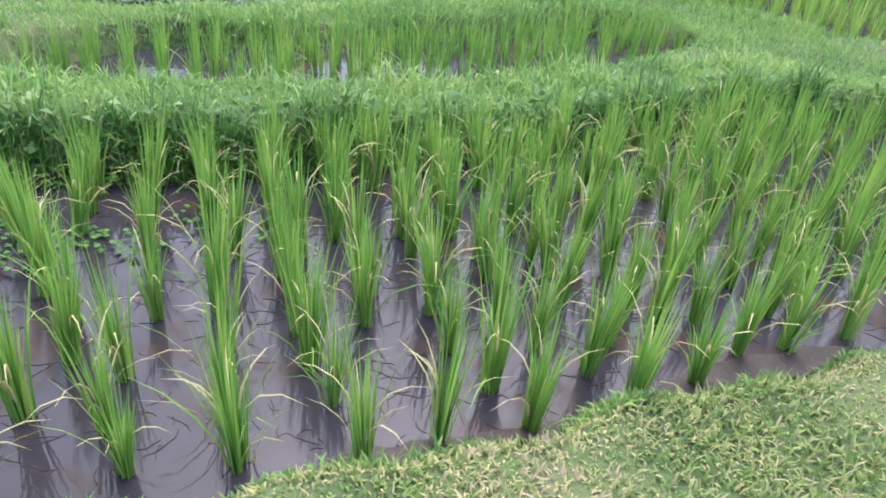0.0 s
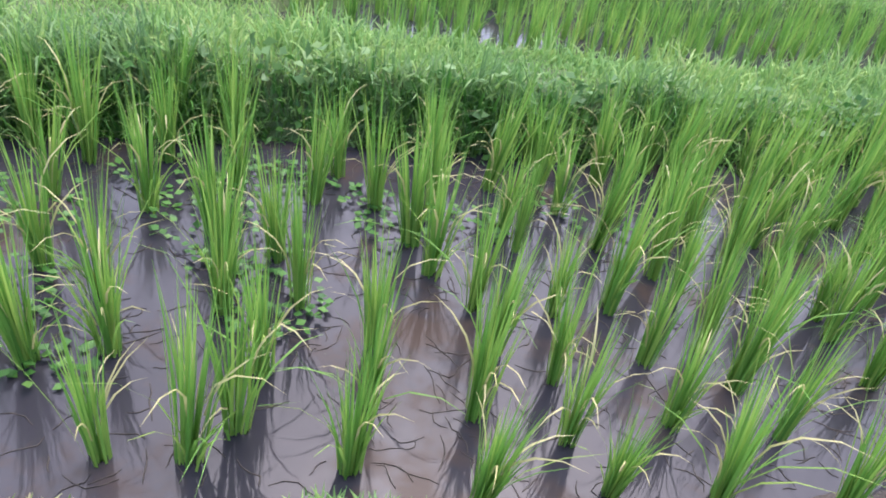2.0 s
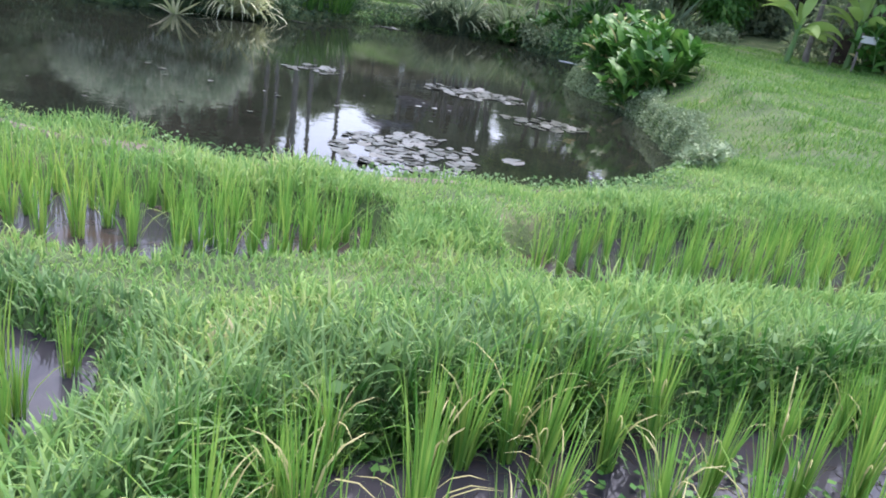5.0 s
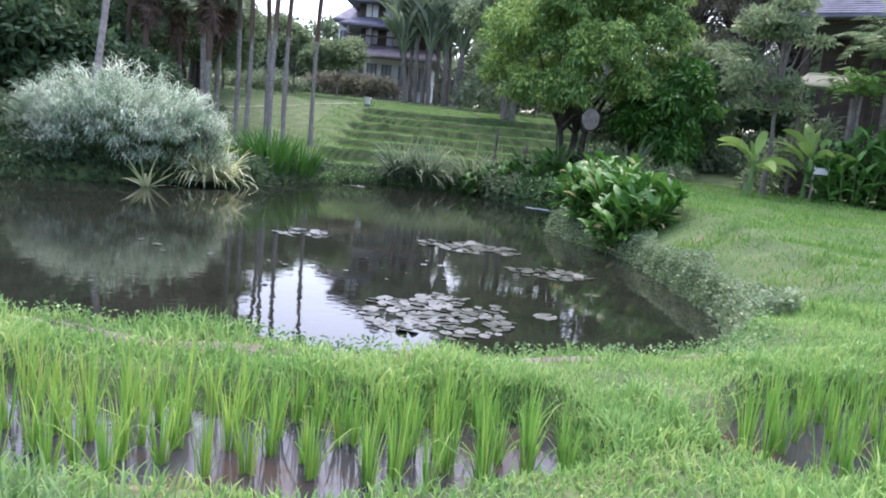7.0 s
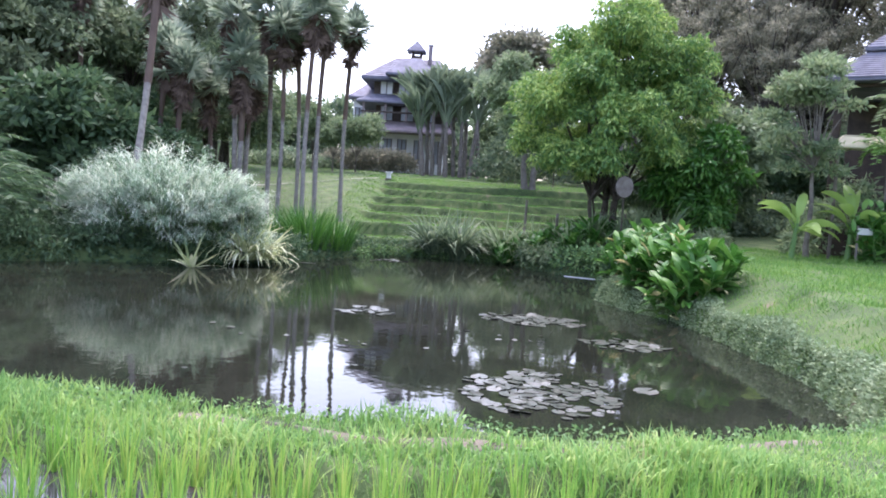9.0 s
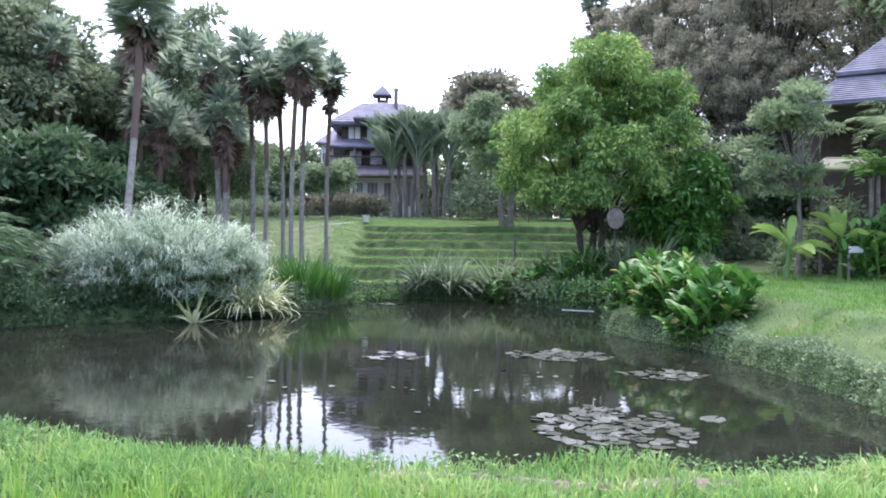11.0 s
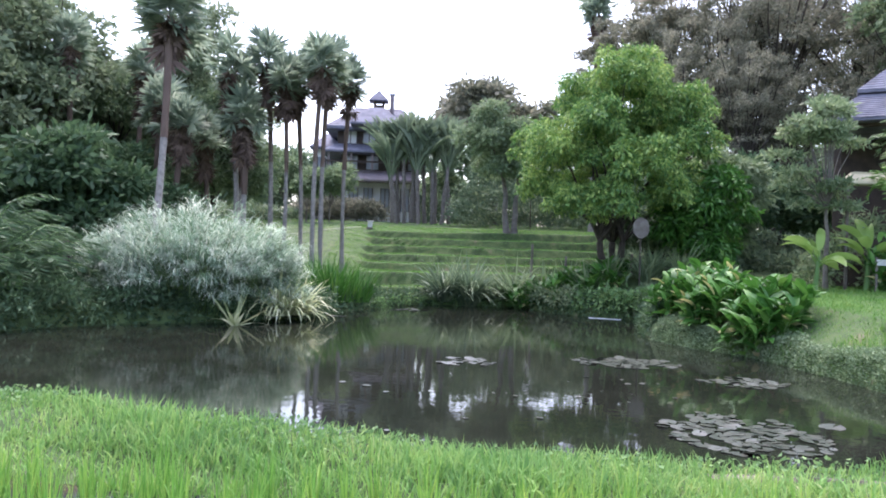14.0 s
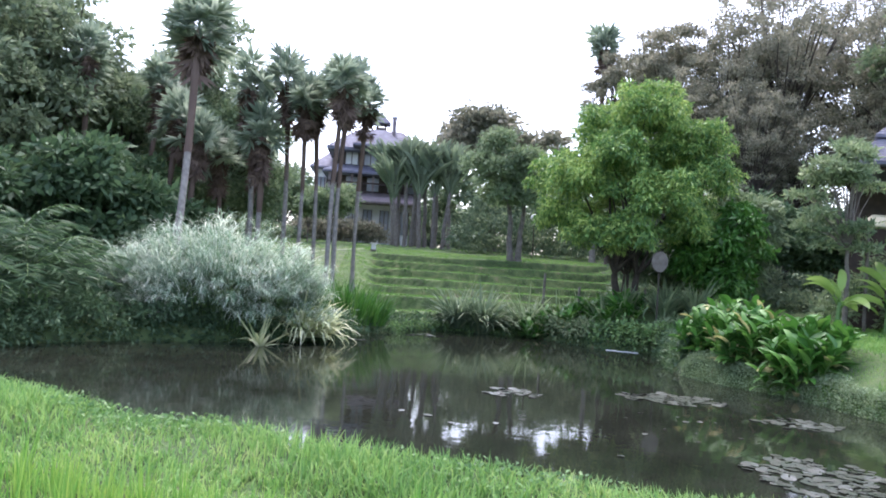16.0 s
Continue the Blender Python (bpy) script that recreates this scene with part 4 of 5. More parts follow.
# the great white reed bush: arching canes with hanging pale blades
def reed_bush(x, y, rx, ry, height):
    e = empty("reed_bush", x, y, -1.0, "big feathery bush of white-striped reed leaves over the water", "bush")
    canes, pieces, low_pieces = [], [], []
    for i in range(460):
        a, k = rng.uniform(0, 6.28), math.sqrt(rng.uniform(0, 1))
        hangs = i >= 350
        if hangs:
            a, k = rng.uniform(3.0, 6.6), rng.uniform(0.75, 1.05)
        foot = np.array([rx * 0.55 * k * math.cos(a), ry * 0.55 * k * math.sin(a), 0])
        out = np.array([rx * 0.62 * k * math.cos(a), ry * 0.62 * k * math.sin(a), 0])
        top = foot + out + (0, 0, height * (1.02 - 0.42 * k ** 2) * (rng.uniform(0.18, 0.75) if hangs else rng.uniform(0.72, 1.05)))
        mid = (foot * 0.5 + top * 0.5) + (0, 0, height * (0.3 if hangs else 0.12))
        canes.append(tube([foot, mid, top], [0.014, 0.011, 0.005], 4))
        # a tuft of narrow blades fountains from the upper cane, drooping outwards
        n = 46
        t = rng.uniform(0.45, 1.0, n)[:, None] ** 0.7
        p = (1 - t) ** 2 * foot + 2 * t * (1 - t) * mid + t ** 2 * top + rng.normal(0, 0.05, (n, 3))
        az = math.atan2(out[1], out[0]) + rng.normal(0, 0.9, n)
        long = rng.uniform(0.35, 0.75, n)
        tuft = (p, az, long, rng.uniform(0.016, 0.032, n), rng.uniform(1.3, 2.4, n))
        # blades low on the cane take a darker leaf, standing in for the bush's inner shade
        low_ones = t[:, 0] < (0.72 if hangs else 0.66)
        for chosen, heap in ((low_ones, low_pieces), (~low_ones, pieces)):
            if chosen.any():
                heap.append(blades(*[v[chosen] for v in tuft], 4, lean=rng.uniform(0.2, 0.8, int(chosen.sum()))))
    tagged(quads_ob("cane_thicket", *joined(*canes), M_WEED, e), kind="stuff")
    quads_ob("foliage", *joined(*pieces), M_WHITE_REED, e)
    tagged(quads_ob("shaded_inner_foliage", *joined(*low_pieces), M_DARK, e), "inner leaves with their shade put into a dark green")
    skirt = []
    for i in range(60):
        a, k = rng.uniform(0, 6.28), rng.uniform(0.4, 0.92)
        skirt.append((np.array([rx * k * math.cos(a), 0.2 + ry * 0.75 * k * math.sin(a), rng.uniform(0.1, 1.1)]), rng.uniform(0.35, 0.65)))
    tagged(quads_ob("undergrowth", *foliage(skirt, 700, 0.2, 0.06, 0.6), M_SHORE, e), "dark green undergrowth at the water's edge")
    return e


reed_bush(-16.7, 26.8, 3.25, 1.9, 3.85)
clump("striped_flax", -13.8, 27.1, 240, 1.9, 0.085, 0.5, 0.45, M_FLAX, "fountain of yellow-striped flax leaves at the water's edge", bend=1.3, lean=(0.0, 0.9), seg=6, z=-0.85)
clump("striped_flax", -13.2, 27.5, 110, 1.6, 0.085, 0.45, 0.3, M_FLAX, "fountain of yellow-striped flax leaves at the water's edge", bend=1.3, lean=(0.1, 1.1), seg=6, z=-0.85)
clump("spiky_plant", -14.8, 24.9, 18, 1.5, 0.12, 0.5, 0.1, M_FLAX, "sparse spiky pale yellow plant hanging over the water", bend=0.6, z=-1.05, lean=(0.1, 1.35), seg=6)
for x, y, n, h in ((-12.4, 31.2, 260, 1.9), (-11.7, 32.9, 220, 1.7), (-13.1, 32.4, 220, 2.0), (-13.9, 31.8, 180, 1.8)):
    clump("iris_clump", x, y, n, h, 0.05, 0.18, 0.75, M_CANNA, "upright dark green iris-like leaves on the bank", bend=0.5, lean=(0.0, 0.45))
for x, y, n, h in ((-7.6, 36.8, 220, 2.3), (-6.5, 36.7, 240, 2.5)):
    clump("strap_leaf_clump", x, y - 0.3, n, h, 0.12, 0.5, 0.35, M_DARK, "dark strap-leaved clump arching over the pond", bend=1.25, lean=(0.0, 0.6))
for x, y, n, h in ((-4.3, 36.5, 150, 2.2), (-2.9, 35.9, 150, 2.3), (-1.9, 35.9, 140, 2.2), (1.6, 34.4, 110, 1.8), (3.0, 34.8, 110, 1.9)):
    clump("strap_leaf_clump", x, y, n, h, 0.12, 0.5, 0.35, M_MID, "green strap-leaved clump below the mango-like tree", bend=1.1, lean=(0.0, 0.7))


def mound(name, places, size, per, leaf, mat, label, droop=0.3, category="bush"):
    """A low bush of many small leaves."""
    x, y = places[0][:2]
    e_z = ground_at(x, y)
    masses = [(np.array([px - x, py - y, (ground_at(px, py) if pz is None else pz) - e_z]), rng.uniform(*size)) for px, py, pz in places]
    ob = quads_ob(name, *foliage(masses, per, *leaf, droop), mat)
    ob.location = (x, y, e_z)
    return tagged(ob, label, category)


mound("groundcover_bush", [(-1.8 + 0.45 * i, 32.5 - 0.3 * i + 0.2 * (i % 2), -0.5) for i in range(6)], (0.6, 0.9), 700, (0.2, 0.09), M_WEED, "mound of small dark green leaves above the inlet")
mound("groundcover_bush", [(-3.1, 34.6, -0.5), (-2.6, 33.6, -0.5), (-3.7, 35.8, -0.5), (-2.2, 32.8, -0.4)], (0.6, 0.85), 600, (0.22, 0.09), M_MID, "mound of small green leaves on the pond bank")
mound("groundcover_bush", [(0.2 + 0.75 * i, 31.2 + 0.5 * (i % 2), None) for i in range(6)], (0.5, 0.8), 650, (0.24, 0.09), M_MID, "low green shrubs between the canna and the mango-like tree")
for x, y, n, h in ((0.9, 32.9, 110, 1.8), (-0.6, 33.6, 110, 1.8), (2.2, 32.6, 100, 1.7), (-1.5, 33.2, 100, 1.6)):
    clump("strap_leaf_clump", x, y, n, h, 0.11, 0.5, 0.3, M_MID, "green strap-leaved clump below the mango-like tree", bend=1.1, lean=(0.0, 0.7))
mound("dark_hedge", [(1.5 + 1.1 * i, 37.0 + 0.5 * (i % 2), None) for i in range(8)], (0.9, 1.5), 330, (0.34, 0.13), M_DARK, "dark green undergrowth behind the pond")
mound("dark_hedge", [(5.5 + 1.4 * i, 36.6 + 0.9 * (i % 3), None) for i in range(9)], (0.9, 1.5), 330, (0.34, 0.13), M_DARK, "dark green undergrowth below the pavilion")
mound("dark_hedge", [(-20.0 - 1.2 * i, 26.0 + 0.6 * (i % 3), None) for i in range(8)], (1.0, 1.6), 330, (0.34, 0.13), M_SHORE, "dark green undergrowth beside the reed bush")
mound("dark_hedge", [(-19.0 - 1.0 * i, 30.0 + 0.9 * (i % 3), None) for i in range(8)], (1.0, 1.8), 300, (0.36, 0.14), M_DARK, "dark green undergrowth in the wood")
mound("clipped_hedge", [(-19.3 + 0.7 * i, 68.5, 4.5 + 0.5 * (i % 2)) for i in range(11)], (1.1, 1.5), 420, (0.3, 0.14), M_BROWNISH, "dark purplish hedge before the house", 0.1)
mound("far_wood", [(-90 + 1.7 * i, 96 + 5 * math.sin(i * 1.7), 4.5 + 2.4 * (i % 4)) for i in range(108)], (2.4, 3.4), 60, (1.1, 0.5), M_DARK, "distant dark green wood closing the horizon")["kind"] = "stuff"
mound("shrubbery", [(-4.8 + 0.75 * i, 62 + 1.3 * (i % 4), 4.4 + 1.5 * (i % 3)) for i in range(22)], (1.2, 1.9), 230, (0.4, 0.17), M_DARK, "dark green shrubbery along the lawn's far edge")
mound("shrubbery", [(-30 + 1.3 * i, 64 + 1.6 * (i % 3), None) for i in range(9)], (1.2, 2.0), 260, (0.4, 0.17), M_DARK, "dark green shrubbery beyond the fan palms")
mound("shrubbery", [(3.5 + 1.3 * i, 45 + 1.6 * (i % 3), None) for i in range(14)], (1.4, 2.2), 220, (0.42, 0.17), M_DARK, "dark green shrubbery under the tall trees")
mound("shrubbery", [(-30 + 1.2 * i, 41 + 1.4 * (i % 3), None) for i in range(9)], (1.3, 2.0), 240, (0.42, 0.17), M_DARK, "dark green shrubbery in the wood")
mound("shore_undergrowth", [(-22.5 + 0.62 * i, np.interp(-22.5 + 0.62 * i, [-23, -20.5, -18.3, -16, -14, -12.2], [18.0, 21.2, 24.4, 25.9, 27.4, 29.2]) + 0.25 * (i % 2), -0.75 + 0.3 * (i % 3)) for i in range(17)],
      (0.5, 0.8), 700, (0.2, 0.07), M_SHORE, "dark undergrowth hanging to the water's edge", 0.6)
mound("shore_undergrowth", [(-10.6 + 0.55 * i, np.interp(-10.6 + 0.55 * i, [-11, -10.2, -8.3, -4.5, -3.4], [32.6, 35.0, 36.6, 36.4, 34.4]) + 0.2 * (i % 2), -0.9) for i in range(13)],
      (0.35, 0.55), 800, (0.16, 0.06), M_WEED, "low weeds along the far shore", 0.5)


def canna_clump(x, y, rx, ry, stems, tall, label, dry=0.0):
    z = ground_at(x, y)
    e = empty("canna_clump", x, y, z, label, "plant")
    stalks, blade_parts, old = [], [], []
    for i in range(stems):
        a, k = rng.uniform(0, 6.28), math.sqrt(rng.uniform(0, 1))
        fx, fy = rx * k * math.cos(a), ry * k * math.sin(a)
        fz = max(ground_at(x + fx, y + fy), POND_Z) - z
        h = tall * rng.uniform(0.55, 1.0) * (1.05 - 0.35 * k)
        top = np.array([fx * 1.45 + rng.normal(0, 0.05), fy * 1.45 - 0.05, fz + h])
        stalks.append(tube([(fx, fy, fz - 0.1), top], [0.018, 0.01], 5))
        for j in range(8):
            t = 0.08 + 0.92 * j / 7
            b = a + j * 2.4 + rng.normal(0, 0.3)
            foot = np.array([fx, fy, fz]) * (1 - t) + top * t
            leaf = broad_leaf(foot, (math.cos(b), math.sin(b), 0.4 + 1.9 * t), rng.uniform(0.45, 0.75), rng.uniform(0.17, 0.25), rng.uniform(0.5, 1.5), 7, rng.uniform(-0.6, 0.6))
            (old if (t < 0.4 and rng.uniform() < 0.22) or rng.uniform() < dry else blade_parts).append(leaf)
    tagged(quads_ob("stalk_thicket", *joined(*stalks), M_WEED, e), kind="stuff")
    quads_ob("foliage", *joined(*blade_parts), M_CANNA, e)
    tagged(quads_ob("withered_leaves", *joined(*old), M_RICE_DRY, e), "pale withered lower leaves")
    return e


canna_clump(0.05, 20.4, 0.75, 0.85, 80, 1.15, "lush clump of broad green canna leaves on the pond bank")
canna_clump(-0.35, 22.3, 0.7, 0.8, 55, 1.0, "clump of broad green canna leaves on the pond bank", 0.05)
canna_clump(-3.5, 35.7, 0.9, 0.7, 36, 1.0, "clump of broad green leaves on the far bank")
canna_clump(-2.2, 34.6, 0.9, 0.8, 40, 1.0, "clump of broad green leaves on the far bank")
canna_clump(-1.0, 33.4, 0.9, 0.8, 36, 1.0, "clump of broad green leaves on the far bank")
canna_clump(-0.45, 24.4, 0.85, 1.1, 70, 1.3, "clump of canna leaves with yellowing tips on the bank", 0.07)


def banana_plant(x, y, height, leaf, n, label):
    e = empty("banana_plant", x, y, ground_at(x, y) - 0.05, label, "banana plant")
    quads_ob("stem", *tube(bent((0, 0, 0), (0.1, 0, height), n=6), np.linspace(0.11, 0.06, 6), 8), M_WEED, e)
    for i in range(n):
        a = i * 2.4 + 0.6
        el = 0.1 + 1.3 * ((i * 0.618) % 1)
        foot = (0.1, 0, height * rng.uniform(0.7, 1.0))
        stalk = rng.uniform(0.25, 0.5)
        d = np.array([math.cos(a) * math.cos(el), math.sin(a) * math.cos(el), math.sin(el)])
        leaf_shape = joined(tube([foot, foot + d * stalk], [0.03, 0.02], 5), broad_leaf(foot + d * stalk, d, leaf * rng.uniform(0.75, 1.1), leaf * rng.uniform(0.25, 0.32), rng.uniform(0.6, 1.5), 10, rng.uniform(-1.1, 1.1)))
        quads_ob("leaf", *leaf_shape, M_BANANA, e)
    return e


banana_plant(5.4, 27.6, 1.3, 1.35, 11, "young banana plant with broad pale green leaves")
banana_plant(7.3, 27.6, 1.5, 1.4, 11, "young banana plant with broad pale green leaves")
canna_clump(8.9, 27.3, 1.2, 0.8, 55, 2.5, "tall clump of broad ginger leaves beside the bananas")
canna_clump(11.2, 26.6, 1.3, 0.8, 50, 2.4, "tall clump of broad ginger leaves beside the bananas")


def feather_palm(x, y, stems, tall, frond, n, mat, label):
    """Arching feather fronds, from the ground or from short stems."""
    e = empty("feather_palm", x, y, ground_at(x, y) - 0.05, label, "palm")
    ribs, pieces, trunks = [], [], []
    for s in range(stems):
        a0 = rng.uniform(0, 6.28)
        foot = np.array([0.35 * math.cos(a0), 0.35 * math.sin(a0), 0]) * (stems > 1)
        top = foot * 2 + (0, 0, tall * (rng.uniform(0.5, 1.0) if tall < 2.5 else rng.uniform(0.86, 1.0)))
        trunks.append(tube(bent(foot, top, n=6), np.linspace(0.1, 0.06, 6) * (1.0 if tall > 2.5 else 0.7), 7))
        for i in range(n):
            a, el = i * 2.4 + a0, rng.uniform(0.6, 1.45)
            k = 9
            t = np.linspace(0, 1, k)
            L = frond * rng.uniform(0.75, 1.1)
            ang = el - t ** 1.4 * rng.uniform(1.2, 2.3)
            step = L / k
            r, z = np.cumsum(np.cos(ang)) * step, np.cumsum(np.sin(ang)) * step
            p = np.stack([top[0] + r * math.cos(a), top[1] + r * math.sin(a), top[2] + z], -1)
            ribs.append(tube(p, np.linspace(0.018, 0.005, k), 4))
            m = 44
            u = rng.uniform(0.1, 1, m)
            q = np.stack([np.interp(u, t, p[:, j]) for j in range(3)], -1)
            sgn = np.where(np.arange(m) % 2, 1.0, -1.0)[:, None]
            w = sgn * np.array([-math.sin(a), math.cos(a), 0]) + np.array([math.cos(a), math.sin(a), -0.1]) * 0.7 + rng.normal(0, 0.1, (m, 3))
            w[:, 2] -= 0.25
            pieces.append(leaves(q, w, frond * 0.24 * (1.15 - 0.6 * u), np.full(m, 0.035 + 0.006 * frond)))
    for shape in trunks:
        quads_ob("trunk", *shape, M_BARK if tall > 2.5 else M_WEED, e)
    tagged(quads_ob("leaf_ribs", *joined(*ribs), M_WEED, e), kind="stuff")
    quads_ob("foliage", *joined(*pieces), mat, e)
    return e


feather_palm(-20.6, 22.6, 6, 1.2, 2.6, 11, M_SHORE, "clump of feathery green palm fronds at the shore")
feather_palm(-21.6, 24.4, 5, 1.8, 2.8, 10, M_SHORE, "clump of dark feathery palm fronds at the shore")
feather_palm(-22.6, 20.8, 5, 1.0, 2.4, 10, M_SHORE, "clump of feathery green palm fronds at the shore")
feather_palm(8.7, 27.5, 2, 4.0, 1.7, 15, M_BANANA, "yellow-green feather palm before the pavilion")
feather_palm(10.3, 28.2, 3, 5.7, 2.4, 15, M_MID, "feather palm before the pavilion")
feather_palm(12.3, 26.3, 3, 5.4, 2.4, 15, M_BANANA, "yellow-green feather palm before the pavilion")
mound("shrubbery", [(6.7 + 0.7 * i, 29.9 - 0.42 * i, 0.9 + 0.9 * (i % 3)) for i in range(9)], (0.75, 1.1), 420, (0.3, 0.12), M_MID, "leafy green shrubs hiding the pavilion's base")
tree("acacia_tree", 6.3, 28.5, 3.2, ((-0.2, 0, 5.0), (1.7, 1.2, 2.9)), 30, (0.4, 0.75), 430, (0.26, 0.10), 0.0, M_MID, M_BARK, 0.1,
     "light open tree with layered sprays before the pavilion", low=-0.9, squash=0.24)


# ---------------------------------------------------------------- water lilies
def pad_mesh():
    bm = bmesh.new()
    c = bm.verts.new((0, 0, 0.004))
    ring = [bm.verts.new((math.cos(a) * (1 + 0.05 * math.sin(3 * a)), math.sin(a), 0.004 + 0.05 * (i % 3 == 0))) for i, a in enumerate(np.linspace(0.2, 6.08, 13))]
    for a, b in zip(ring, ring[1:]):
        bm.faces.new((c, a, b))
    lower = bmesh.ops.extrude_face_region(bm, geom=bm.faces[:])
    for g in lower["geom"]:
        if isinstance(g, bmesh.types.BMVert):
            g.co.z -= 0.03
    bmesh.ops.recalc_face_normals(bm, faces=bm.faces[:])
    me = bpy.data.meshes.new("lily_pad")
    bm.to_mesh(me)
    bm.free()
    me.materials.append(M_LILY)
    return me


PAD = pad_mesh()


def lily_patch(x, y, rx, ry, n, size, label):
    e = empty("lily_patch", x, y, POND_Z, label, "water lilies")
    done = []
    for i in range(n * 12):
        a, k = rng.uniform(0, 6.28), math.sqrt(rng.uniform(0, 1))
        px, py, r = rx * k * math.cos(a), ry * k * math.sin(a), size * rng.uniform(0.4, 1.15)
        if k > 0.45 and math.sin(px * 5.1 + x) * math.cos(py * 4.3 + y) > 0.35:
            continue
        if any(math.hypot(px - u, py - v) < (r + w) * 0.68 for u, v, w in done):
            continue
        done.append((px, py, r))
        ob = new("lily_pad", PAD)
        ob.parent = e
        ob.matrix_basis = Matrix.LocRotScale((px, py, 0.006 + rng.uniform(0, 0.01)), Euler((rng.normal(0, 0.07), rng.normal(0, 0.07), rng.uniform(0, 6.28))), (r, r, r * 0.6))
        if len(done) >= n:
            break
    return e


PADS = "patch of grey-green lily pads floating on the pond"
lily_patch(-4.45, 11.6, 1.15, 1.35, 125, 0.14, "large patch of grey-green lily pads floating on the pond")
lily_patch(-4.1, 18.6, 1.25, 0.85, 85, 0.14, PADS)
lily_patch(-2.4, 16.1, 0.9, 0.7, 44, 0.14, PADS)
lily_patch(-7.95, 18.2, 0.7, 0.65, 38, 0.13, PADS)
lily_patch(-9.2, 33.2, 0.9, 0.5, 12, 0.2, "small far patch of pale lily pads")
lily_patch(-11.9, 29.2, 0.35, 0.25, 4, 0.2, "a few pale lily pads by the bank")
lily_patch(-2.84, 12.13, 0.05, 0.05, 1, 0.17, "single lily pad floating apart")
lily_patch(-10.3, 15.0, 0.3, 0.3, 2, 0.10, "two small floating leaves on the pond")
lily_patch(-6.0, 15.2, 1.8, 1.8, 12, 0.06, "scattered small floating leaves on the pond")
lily_patch(-9.0, 12.6, 2.6, 2.0, 9, 0.06, "scattered small floating leaves on the pond")


# ---------------------------------------------------------------- house beyond the lawn
def hip_roof(name, x0, x1, y0, y1, z0, z1, inset, thick, mat, parent, label=""):
    """A hipped roof as a solid slab, its eaves at z0 and its ridge or flat top at z1."""
    bm = bmesh.new()
    ix, iy = inset
    low = [(x0, y0), (x1, y0), (x1, y1), (x0, y1)]
    top = [(x0 + ix, y0 + iy), (x1 - ix, y0 + iy), (x1 - ix, y1 - iy), (x0 + ix, y1 - iy)]
    rings = [[bm.verts.new((x, y, z)) for x, y in ring] for ring, z in ((low, z0 - thick), (low, z0), (top, z1))]
    for a, b in zip(rings, rings[1:]):
        for i in range(4):
            bm.faces.new((a[i], a[(i + 1) % 4], b[(i + 1) % 4], b[i]))
    bm.faces.new(rings[0][::-1])
    bm.faces.new(rings[2])
    bmesh.ops.bevel(bm, geom=bm.edges[:], offset=0.04, segments=1, affect="EDGES")
    return part(name, bm, mat, parent, label)


def shingle_courses(x0, x1, y0, y1, z0, z1, inset, rows, mat, parent):
    """Thin lapped courses that follow a hip roof's slopes."""
    for i in range(rows):
        t, u = i / rows, (i + 0.92) / rows
        lerp = lambda k: (x0 + inset[0] * k, x1 - inset[0] * k, y0 + inset[1] * k, y1 - inset[1] * k, z0 + (z1 - z0) * k)
        a, b = lerp(t), lerp(u)
        bm = bmesh.new()
        r = [[bm.verts.new(p) for p in ((k[0], k[2], k[4] + d), (k[1], k[2], k[4] + d), (k[1], k[3], k[4] + d), (k[0], k[3], k[4] + d))] for k, d in ((a, 0.0), (a, 0.06), (b, 0.025))]
        for p, q in zip(r, r[1:]):
            for j in range(4):
                bm.faces.new((p[j], p[(j + 1) % 4], q[(j + 1) % 4], q[j]))
        part("shingle_course", bm, mat, parent)


def window(parent, x0, x1, y, z0, z1, mat):
    w = box_part("window", (x0, y - 0.06, z0), (x1, y + 0.02, z1), mat, parent)
    for a, b in ((x0, x0 + 0.08), ((x0 + x1) / 2 - 0.04, (x0 + x1) / 2 + 0.04), (x1 - 0.08, x1)):
        box_part("frame", (a, y - 0.12, z0), (b, y - 0.03, z1), M_DARKWOOD, w)
    return w


M_CREAM = plain("cream_canvas", [(0.3, (0.50, 0.44, 0.30)), (0.7, (0.64, 0.58, 0.42))], 2.0, 0.9, 0.2, 30)
M_GLASS = plain("dim_window_glass", [(0.3, (0.20, 0.22, 0.26)), (0.7, (0.34, 0.36, 0.40))], 0.6, 0.15, 0.02, 3)


